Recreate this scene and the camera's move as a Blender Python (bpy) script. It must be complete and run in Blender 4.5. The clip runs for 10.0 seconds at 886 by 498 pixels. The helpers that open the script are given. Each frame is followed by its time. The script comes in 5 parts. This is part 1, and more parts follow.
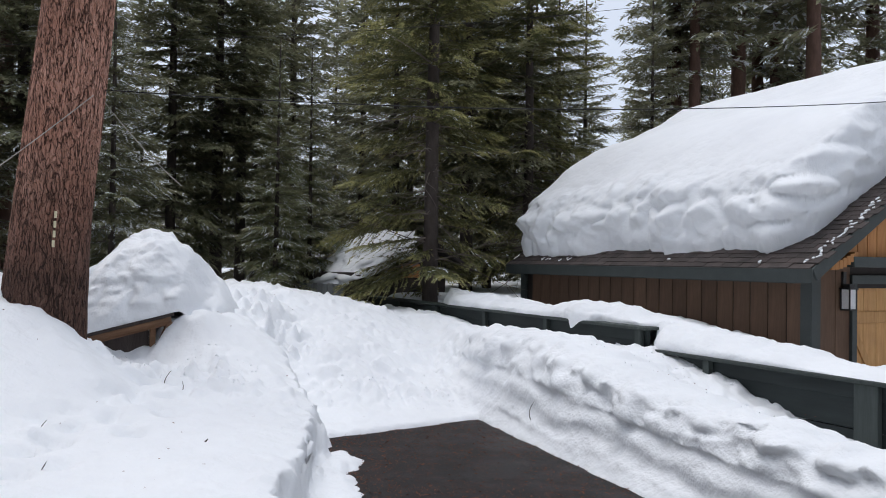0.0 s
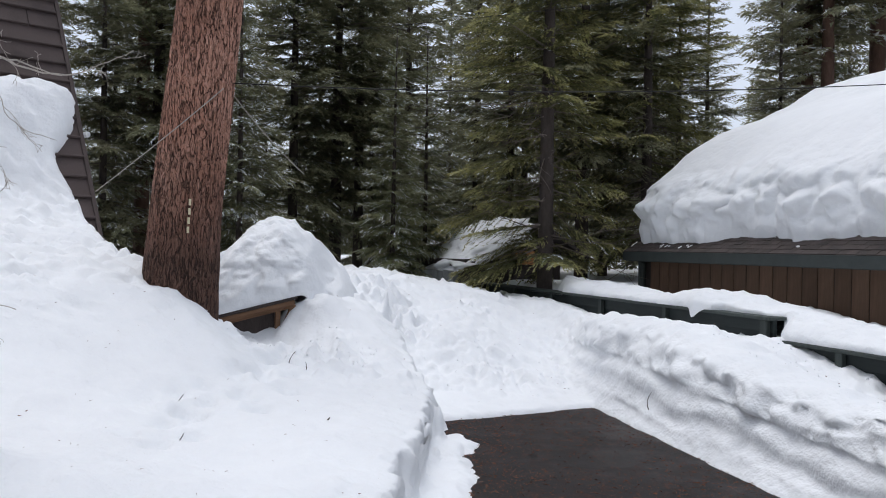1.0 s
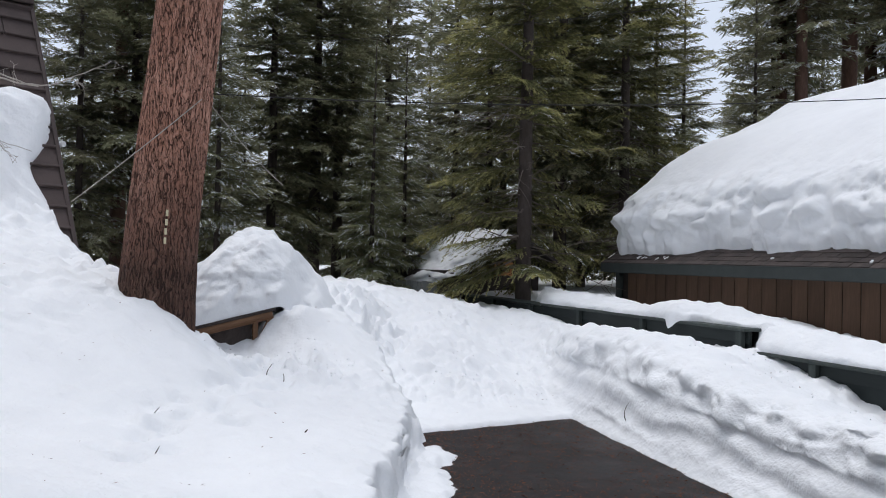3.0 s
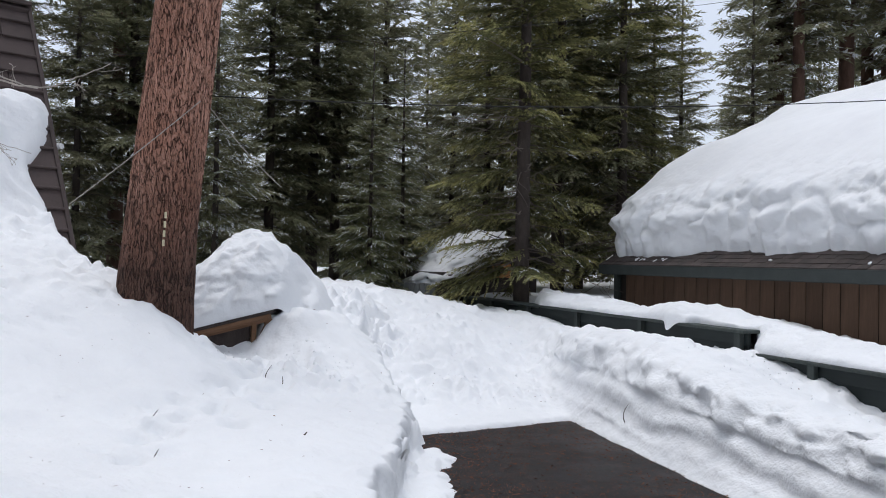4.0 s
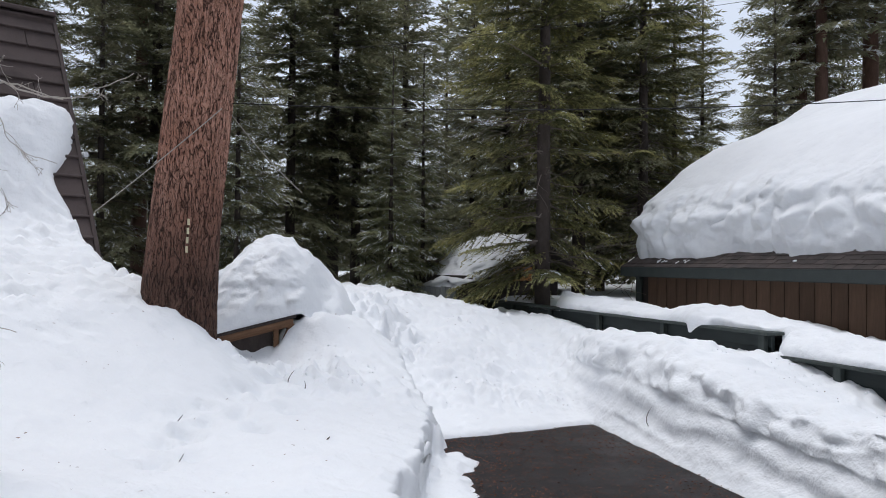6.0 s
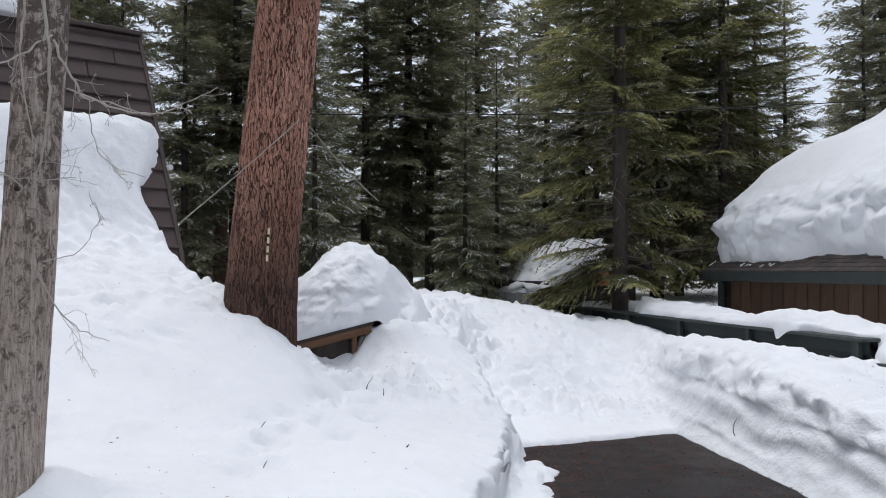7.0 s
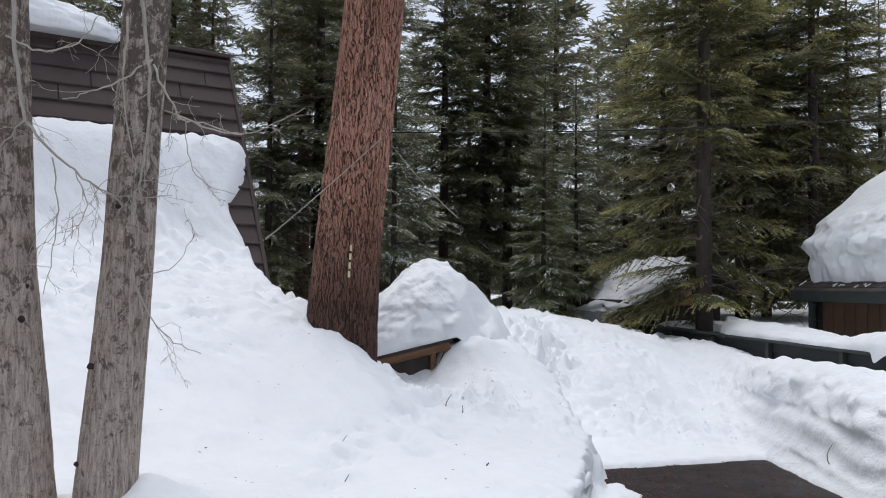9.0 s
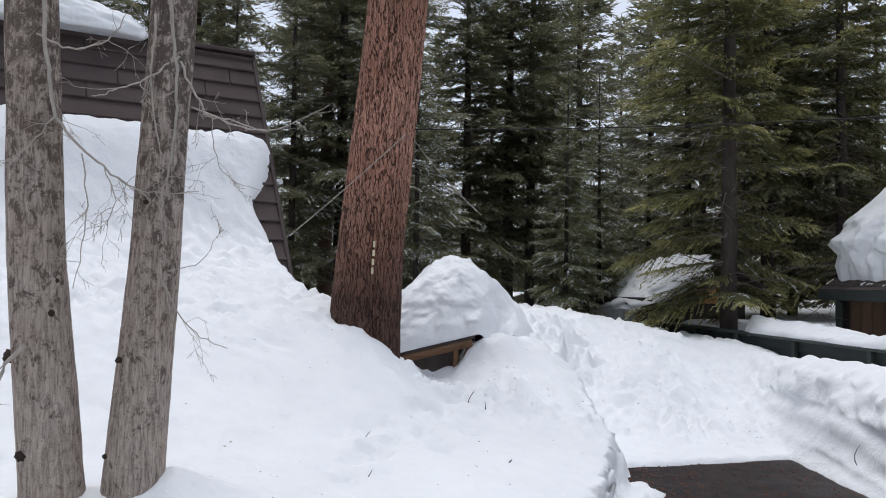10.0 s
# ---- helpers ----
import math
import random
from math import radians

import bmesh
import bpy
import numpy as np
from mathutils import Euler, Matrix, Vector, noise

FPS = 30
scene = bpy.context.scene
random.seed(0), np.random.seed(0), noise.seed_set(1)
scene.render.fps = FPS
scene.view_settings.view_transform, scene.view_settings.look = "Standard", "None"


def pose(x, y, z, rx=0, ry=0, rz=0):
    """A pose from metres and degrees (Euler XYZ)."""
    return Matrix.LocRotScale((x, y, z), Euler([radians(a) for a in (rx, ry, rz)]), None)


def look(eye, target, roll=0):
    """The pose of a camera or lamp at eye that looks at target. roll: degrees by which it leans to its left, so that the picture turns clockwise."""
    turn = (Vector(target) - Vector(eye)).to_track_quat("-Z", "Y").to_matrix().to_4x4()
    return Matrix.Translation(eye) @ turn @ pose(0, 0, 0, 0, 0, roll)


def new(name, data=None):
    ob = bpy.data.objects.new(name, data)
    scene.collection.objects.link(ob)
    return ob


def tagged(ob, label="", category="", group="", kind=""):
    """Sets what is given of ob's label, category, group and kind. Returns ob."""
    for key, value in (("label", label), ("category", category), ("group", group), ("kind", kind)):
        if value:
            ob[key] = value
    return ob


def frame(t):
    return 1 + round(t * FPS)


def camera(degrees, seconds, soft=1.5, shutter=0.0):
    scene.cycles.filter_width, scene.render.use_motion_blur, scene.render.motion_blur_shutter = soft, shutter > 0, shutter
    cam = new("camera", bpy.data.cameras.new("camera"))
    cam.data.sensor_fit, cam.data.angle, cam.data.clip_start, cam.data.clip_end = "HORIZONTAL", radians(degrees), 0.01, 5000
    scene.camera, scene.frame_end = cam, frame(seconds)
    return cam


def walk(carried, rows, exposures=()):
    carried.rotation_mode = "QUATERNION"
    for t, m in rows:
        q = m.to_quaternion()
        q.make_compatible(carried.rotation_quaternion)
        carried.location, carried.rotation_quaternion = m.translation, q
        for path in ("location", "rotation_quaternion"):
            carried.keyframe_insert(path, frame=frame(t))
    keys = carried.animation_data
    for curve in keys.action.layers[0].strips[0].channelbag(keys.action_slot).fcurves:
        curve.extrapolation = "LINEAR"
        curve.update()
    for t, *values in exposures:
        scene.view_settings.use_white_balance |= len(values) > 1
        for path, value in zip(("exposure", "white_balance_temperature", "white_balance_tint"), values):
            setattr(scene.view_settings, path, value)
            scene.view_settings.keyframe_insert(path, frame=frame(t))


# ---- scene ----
cam = camera(58.0, 10.0, soft=1.0)
# seconds, x, y, z, and the turns as pose() takes them
PATH = [
    (0.0, 0.034, 0.037, 1.659, 91.00, -0.87, -6.80),
    (0.5, 0.005, 0.045, 1.654, 90.71, -0.91, -1.51),
    (1.0, 0.015, 0.017, 1.642, 89.98, -1.06, 1.33),
    (1.5, 0.026, 0.003, 1.642, 90.05, -0.94, 2.66),
    (2.0, 0.015, -0.003, 1.639, 90.18, -1.30, 2.37),
    (2.5, 0.024, -0.004, 1.646, 90.56, -1.26, 0.28),
    (4.0, 0.004, 0.004, 1.654, 90.90, -1.14, -0.36),
    (4.5, 0.000, -0.000, 1.650, 91.00, -1.00, 0.00),
    (5.0, 0.009, 0.004, 1.652, 90.98, -0.82, 0.29),
    (6.5, -0.004, -0.009, 1.671, 91.26, -0.39, 3.01),
    (7.0, -0.029, 0.031, 1.675, 91.46, -0.13, 6.38),
    (7.5, -0.029, 0.015, 1.673, 91.62, -0.19, 8.02),
    (8.0, -0.045, 0.018, 1.674, 92.08, -0.42, 8.99),
    (8.5, -0.049, 0.014, 1.672, 92.32, -0.42, 10.24),
    (9.0, -0.062, 0.022, 1.676, 92.64, -0.66, 11.85),
    (9.5, -0.065, 0.014, 1.672, 92.72, -0.85, 12.94),
    (10.0, -0.075, 0.018, 1.672, 92.41, -0.92, 13.40),
]
walk(cam, [(t, pose(x, y, z, rx, ry, rz)) for t, x, y, z, rx, ry, rz in PATH], exposures=[(0.0, 0.0), (10.0, 0.0)])

# ---- light: an overcast winter sky with a weak, very soft sun ----
world = bpy.data.worlds.new("overcast")
scene.world = world
world.use_nodes = True
wt = world.node_tree
wt.nodes.clear()
sky = wt.nodes.new("ShaderNodeTexSky")
sky.sky_type = "NISHITA"
sky.sun_disc = False
sky.sun_elevation, sky.sun_rotation = radians(79), radians(310)
sky.air_density, sky.dust_density, sky.ozone_density = 1.0, 4.0, 1.0
grey = wt.nodes.new("ShaderNodeBackground")
grey.inputs[0].default_value, grey.inputs[1].default_value = (0.885, 0.945, 1.07, 1), 0.66
blue = wt.nodes.new("ShaderNodeBackground")
blue.inputs[1].default_value = 0.05
both = wt.nodes.new("ShaderNodeAddShader")
wout = wt.nodes.new("ShaderNodeOutputWorld")
wt.links.new(sky.outputs[0], blue.inputs[0])
wt.links.new(grey.outputs[0], both.inputs[0])
wt.links.new(blue.outputs[0], both.inputs[1])
wt.links.new(both.outputs[0], wout.inputs[0])
sun_data = bpy.data.lights.new("sun", "SUN")
sun_data.energy, sun_data.angle, sun_data.color = 1.17, radians(56), (0.96, 0.98, 1.0)
sun = new("sun", sun_data)
SUN_FROM = Vector((math.sin(radians(310)) * math.cos(radians(79)), math.cos(radians(310)) * math.cos(radians(79)), math.sin(radians(79))))
sun.matrix_world = look(SUN_FROM * 50, (0, 0, 0))


# ---- materials ----
class Nodes:
    """A material's node tree, with short ways to add nodes."""

    def __init__(self, name):
        self.mat = bpy.data.materials.new(name)
        self.mat.use_nodes = True
        self.t = self.mat.node_tree
        self.bsdf = self.t.nodes["Principled BSDF"]
        self.out = self.t.nodes["Material Output"]
        self.co = self.t.nodes.new("ShaderNodeTexCoord").outputs["Object"]

    def link(self, a, b):
        self.t.links.new(a, b)

    def put(self, socket, value):
        if isinstance(value, bpy.types.NodeSocket):
            self.link(value, socket)
        else:
            socket.default_value = value

    def world_co(self):
        return self.t.nodes.new("ShaderNodeNewGeometry").outputs["Position"]

    def stretch(self, vec, scale):
        n = self.t.nodes.new("ShaderNodeMapping")
        self.link(vec, n.inputs[0])
        n.inputs["Scale"].default_value = scale
        return n.outputs[0]

    def noise(self, vec, scale, detail=4.0, rough=0.55, warp=0.0):
        n = self.t.nodes.new("ShaderNodeTexNoise")
        self.link(vec, n.inputs["Vector"])
        n.inputs["Scale"].default_value, n.inputs["Detail"].default_value = scale, detail
        n.inputs["Roughness"].default_value, n.inputs["Distortion"].default_value = rough, warp
        return n.outputs[0]

    def cells(self, vec, scale, feature="F1", rand=1.0):
        n = self.t.nodes.new("ShaderNodeTexVoronoi")
        n.feature = feature
        self.link(vec, n.inputs["Vector"])
        n.inputs["Scale"].default_value, n.inputs["Randomness"].default_value = scale, rand
        return n

    def ramp(self, fac, *stops):
        n = self.t.nodes.new("ShaderNodeValToRGB")
        self.link(fac, n.inputs[0])
        e = n.color_ramp.elements
        while len(e) < len(stops):
            e.new(0.5)
        for el, (p, c) in zip(e, stops):
            el.position = p
            el.color = (*c, 1) if isinstance(c, tuple) else (c, c, c, 1)
        return n.outputs[0]

    def mix(self, fac, a, b, kind="MIX"):
        n = self.t.nodes.new("ShaderNodeMix")
        n.data_type, n.blend_type = "RGBA", kind
        for s, v in ((n.inputs[0], fac), (n.inputs[6], a), (n.inputs[7], b)):
            if isinstance(v, tuple):
                v = (*v, 1)
            self.put(s, v)
        return n.outputs[2]

    def math(self, op, a, b=0.0):
        n = self.t.nodes.new("ShaderNodeMath")
        n.operation = op
        self.put(n.inputs[0], a), self.put(n.inputs[1], b)
        return n.outputs[0]

    def bump(self, height, strength=0.4, dist=0.02, normal=None):
        n = self.t.nodes.new("ShaderNodeBump")
        n.inputs["Strength"].default_value, n.inputs["Distance"].default_value = strength, dist
        self.link(height, n.inputs["Height"])
        if normal:
            self.link(normal, n.inputs["Normal"])
        return n.outputs[0]

    def random(self):
        return self.t.nodes.new("ShaderNodeObjectInfo").outputs["Random"]

    def island(self):
        return self.t.nodes.new("ShaderNodeNewGeometry").outputs["Random Per Island"]

    def done(self, color, rough=0.8, normal=None, metal=0.0, spec=0.5):
        b = self.bsdf
        if isinstance(color, tuple):
            color = (*color, 1)
        self.put(b.inputs["Base Color"], color), self.put(b.inputs["Roughness"], rough)
        b.inputs["Metallic"].default_value = metal
        b.inputs["Specular IOR Level"].default_value = spec
        if normal:
            self.link(normal, b.inputs["Normal"])
        return self.mat


def snow_material(name="snow", rough=1.0):
    k = Nodes(name)
    w = k.world_co()
    lump = k.noise(w, 2.6, 4, 0.55)
    mid = k.noise(w, 9.0, 3, 0.55)
    grain = k.noise(w, 38.0, 2, 0.5)
    dirt = k.noise(w, 0.9, 5, 0.65)
    specks = k.cells(w, 16.0)
    rough_at = k.ramp(k.noise(w, 0.55, 3, 0.5), (0.38, 0.35), (0.62, 1.0))
    c = k.mix(k.ramp(dirt, (0.35, 0.0), (0.75, 1.0)), (0.845, 0.86, 0.88), (0.77, 0.785, 0.81))
    c = k.mix(k.ramp(specks.outputs["Distance"], (0.016, 0.5), (0.045, 0.0)), c, (0.25, 0.2, 0.16))
    n = k.bump(lump, 0.5 * rough, 0.06)
    n = k.bump(k.math("MULTIPLY", mid, rough_at), 0.50 * rough, 0.055, n)
    n = k.bump(grain, 0.14 * rough, 0.008, n)
    m = k.done(c, 0.62, n, spec=0.25)
    k.bsdf.inputs["Subsurface Weight"].default_value = 0.0
    return m


def plain(name, a, b, scale=6.0, rough=0.75, bump=0.3, dist=0.01, stretch=(1, 1, 1)):
    k = Nodes(name)
    v = k.stretch(k.world_co(), stretch)
    n1, n2 = k.noise(v, scale, 6, 0.6), k.noise(v, scale * 7, 4, 0.6)
    c = k.mix(k.ramp(n1, (0.3, 0.0), (0.7, 1.0)), a, b)
    c = k.mix(k.ramp(n2, (0.4, 0.0), (0.8, 0.35)), c, tuple(0.6 * x for x in a))
    return k.done(c, rough, k.bump(n2, bump, dist))


def asphalt_material():
    k = Nodes("wet_asphalt")
    w = k.world_co()
    patch = k.noise(w, 0.9, 5, 0.6)
    grit = k.noise(w, 90.0, 3, 0.7)
    litter = k.noise(w, 9.0, 6, 0.75, 0.6)
    c = k.mix(k.ramp(patch, (0.35, 0.0), (0.65, 1.0)), (0.012, 0.011, 0.0115), (0.023, 0.0205, 0.021))
    c = k.mix(k.ramp(litter, (0.52, 0.0), (0.66, 0.8)), c, (0.055, 0.022, 0.015))
    bits = k.cells(k.stretch(w, (1, 0.6, 1)), 34.0)
    c = k.mix(k.ramp(bits.outputs["Distance"], (0.05, 0.8), (0.13, 0.0)), c, (0.16, 0.10, 0.065))
    rough = k.ramp(patch, (0.38, 0.45), (0.62, 0.8))
    return k.done(c, rough, k.bump(grit, 0.5, 0.006), spec=0.22)


M_SNOW = snow_material()
M_ROOFSNOW = snow_material("smooth_roof_snow", 0.6)
M_ASPHALT = asphalt_material()
M_GREEN = plain("dark_green_trim_paint", (0.027, 0.035, 0.034), (0.040, 0.049, 0.047), 5, 0.55, 0.2, 0.004)


# ---- small builders ----
def link_mesh(name, bm, mat, smooth=False):
    me = bpy.data.meshes.new(name)
    bm.to_mesh(me)
    bm.free()
    for f in me.polygons:
        f.use_smooth = smooth
    if mat:
        me.materials.append(mat)
    return me


def part(name, bm, mat, parent, label="", smooth=False):
    ob = new(name, link_mesh(name, bm, mat, smooth))
    ob.parent = parent
    return tagged(ob, label) if label else ob


def thing(name, m, label, category, group="", kind=""):
    ob = new(name)
    ob.matrix_world = m
    return tagged(ob, label, category, group, kind)


def box(bm, lo, hi, bevel=0.0, m=None):
    a, b = Vector(lo), Vector(hi)
    made = bmesh.ops.create_cube(bm, size=1.0, matrix=Matrix.LocRotScale((a + b) / 2, None, b - a))
    if bevel:
        edges = {e for v in made["verts"] for e in v.link_edges}
        made = bmesh.ops.bevel(bm, geom=list(edges), offset=bevel, segments=1, affect="EDGES", profile=0.7)
    if m is not None:
        verts = made["verts"]
        bmesh.ops.transform(bm, matrix=m, verts=verts)
    return bm


def boxes(*items, bevel=0.0):
    bm = bmesh.new()
    for lo, hi in items:
        box(bm, lo, hi, bevel)
    return bm


def tube(bm, pts, radii, sides=8, cap=True):
    """A round, tapering tube through points."""
    rings, ref = [], Vector((0.31, 0.12, 0.95))
    n = len(pts)
    for i, (p, r) in enumerate(zip(pts, radii)):
        d = (Vector(pts[min(i + 1, n - 1)]) - Vector(pts[max(i - 1, 0)])).normalized()
        u = d.cross(ref)
        if u.length < 0.2:
            u = d.cross(Vector((1, 0, 0)))
        u.normalize()
        v = d.cross(u)
        rings.append([bm.verts.new(Vector(p) + r * (math.cos(2 * math.pi * k / sides) * u + math.sin(2 * math.pi * k / sides) * v)) for k in range(sides)])
    for a, b in zip(rings, rings[1:]):
        for k in range(sides):
            bm.faces.new((a[k], a[(k + 1) % sides], b[(k + 1) % sides], b[k]))
    if cap:
        bm.faces.new(rings[0][::-1])
        bm.faces.new(rings[-1])
    return bm


def mesh_from(name, verts, faces, mat, smooth=False):
    me = bpy.data.meshes.new(name)
    me.from_pydata([tuple(v) for v in verts], [], [tuple(f) for f in faces])
    if mat:
        me.materials.append(mat)
    me.polygons.foreach_set("use_smooth", [smooth] * len(me.polygons))
    me.update()
    return me


def wave(x, y, scale, seed, octaves=4, gain=0.5):
    """Smooth value noise over the plan, about -1 to 1, for arrays."""
    x, y = np.asarray(x, float) / scale, np.asarray(y, float) / scale
    total, amp, norm = np.zeros(np.broadcast(x, y).shape), 1.0, 0.0

    def rnd(i, j):
        h = (i.astype(np.int64) * 374761393 + j.astype(np.int64) * 668265263 + seed * 974634777) & 0xFFFFFFFF
        h = ((h ^ (h >> 13)) * 1274126177) & 0xFFFFFFFF
        return ((h ^ (h >> 16)) & 0xFFFF) / 32767.5 - 1

    for o in range(octaves):
        i, j = np.floor(x), np.floor(y)
        u, v = x - i, y - j
        u, v = u * u * (3 - 2 * u), v * v * (3 - 2 * v)
        val = (rnd(i, j) * (1 - u) + rnd(i + 1, j) * u) * (1 - v) + (rnd(i, j + 1) * (1 - u) + rnd(i + 1, j + 1) * u) * v
        total, norm = total + amp * val, norm + amp
        x, y, amp = x * 2.03 + 17.1, y * 2.03 + 5.3, amp * gain
    return total / norm


def ss(a, b, x):
    t = np.clip((np.asarray(x, float) - a) / (b - a), 0, 1)
    return t * t * (3 - 2 * t)


# ---- the plan ----
YARD = 20.5                                   # the garage, the wall and the drive turn this far to the left
GX, GY = math.cos(radians(YARD)), math.sin(radians(YARD))
GARAGE = pose(5.80, 9.43, -0.60, 0, 0, YARD)   # near corner of the eave, on the garage's floor level
WALL = pose(3.67, 10.01, 0, 0, 0, YARD)        # the stepped timber wall, at its step
HOUSE = pose(-6.45, 12.42, 0, 0, 0, 43.0)      # upper end of the roof's far rake
DRIVE_Z = -0.20


def in_frame(m, x, y):
    """Plan coordinates of (x, y) in a pose's own axes."""
    inv = m.inverted()
    return inv[0][0] * x + inv[0][1] * y + inv[0][3], inv[1][0] * x + inv[1][1] * y + inv[1][3]


def bumps(x, y, spots):
    return sum(h * np.exp(-(((x - cx) / rx) ** 2 + ((y - cy) / ry) ** 2)) for cx, cy, rx, ry, h in spots)


PROFILE_Q = (0.70, 0.92, 1.15, 1.45, 1.75, 2.1, 2.75, 3.90, 4.95, 5.6, 6.2, 6.8, 7.5, 8.6, 30.0)
PROFILE_Z = (3.60, 4.02, 3.95, 3.65, 2.80, 2.30, 1.90, 1.60, 1.42, 1.24, 0.92, 0.60, 0.38, 0.29, 0.27)
LOW_Q = (3.0, 4.6, 5.5, 6.5, 7.4, 9.0)
LOW_Z = (1.00, 0.92, 0.72, 0.47, 0.35, 0.27)


# the cut face of the ploughed bank: steps along it, how far out each lies, and its share of the height
BANK_P = (-0.05, 0.0, 0.12, 0.22, 0.42, 0.50, 0.54, 0.62, 0.75, 0.90, 1.15)
BANK_R = (-0.05, 0.0, 0.08, 0.18, 0.30, 0.33, 0.27, 0.27, 0.37, 0.58, 1.15)
BANK_Z = (0.00, 0.10, 0.20, 0.28, 0.52, 0.60, 0.62, 0.72, 0.86, 0.95, 1.00)


def bank_r(x, y):
    return (x - (2.42 - 0.2475 * (y - 6.23))) * 0.971 + 0.02 * wave(x, y, 0.7, 2) + 0.015 * wave(x, y, 0.24, 3, 3)


def rim_line(x, y):
    crumb = np.abs(wave(x, y, 0.17, 12, 3, 0.7)) - 0.22
    return -0.29 - 0.055 * (8.0 - y) - 0.36 * np.clip(y - 8.1, 0, 6) + 0.04 * wave(x, y, 0.7, 2) + 0.07 * wave(x, y, 0.24, 3, 3) + 0.16 * crumb


def push(x, y, z):
    """Sideways moves that undercut the bank's cut face and the rim of the plateau."""
    r = bank_r(x, y)
    on = ss(-0.15, 0.05, z - (-0.30 + 0.55 * np.interp(r, BANK_P, BANK_Z))) * ss(12.2, 10.2, y) * ss(1.16, 1.10, r)
    part_way = ss(-0.6, 0.3, wave(x * 0.2, y, 1.1, 41, 2))
    dr = np.interp(r, BANK_P, BANK_R) - r
    smooth = -0.46 * r * ss(0, 0.3, r) * ss(1.15, 0.7, r)
    dr = smooth * (1 - 0.75 * part_way) + dr * 0.75 * part_way
    lumps = (0.26 * np.abs(wave(y * 1.0, r * 1.6, 0.42, 42, 3, 0.5)) - 0.07) * ss(0.50, 0.58, r) * ss(1.1, 0.75, r)
    strata = 0.018 * np.sin(30 * r + 2.0 * wave(y, 0 * y, 0.9, 43, 2)) * ss(0.1, 0.2, r) * ss(0.52, 0.46, r) + 0.02 * wave(y, r * 3, 0.3, 44, 4) * ss(0.05, 0.15, r) * ss(0.55, 0.5, r)
    move = (dr - lumps + strata) * on * (r > 0) * (r < 1.15)
    d = rim_line(x, y) - x
    lip = (0.03 + 0.12 * wave(y, z * 1.5, 0.30, 45, 4)) * ss(-0.16, -0.04, d) * ss(0.34, 0.02, d) * ss(11.5, 9.5, y) * (r < 0)
    a, q = in_frame(HOUSE, x, y)
    q = -q
    roll = 0.075 * np.sin(4.5 * (z - 3.05)) * ss(-1.1, -0.3, a) * ss(0.9, 0.4, a) * ss(2.7, 1.9, q) * ss(1.9, 2.5, z)
    return x + 0.971 * move + lip + 0.73 * roll, y + 0.24 * move + 0.68 * roll


# footprints across the plateau, towards the shed
STEPS = []
steps_rng = random.Random(12)
for i in range(26):
    f = i / 25
    STEPS.append((-1.95 + 0.50 * f + steps_rng.uniform(-0.28, 0.28), 5.2 + 3.5 * f, steps_rng.uniform(0.05, 0.09), steps_rng.uniform(0.06, 0.12), steps_rng.uniform(-0.15, -0.08)))


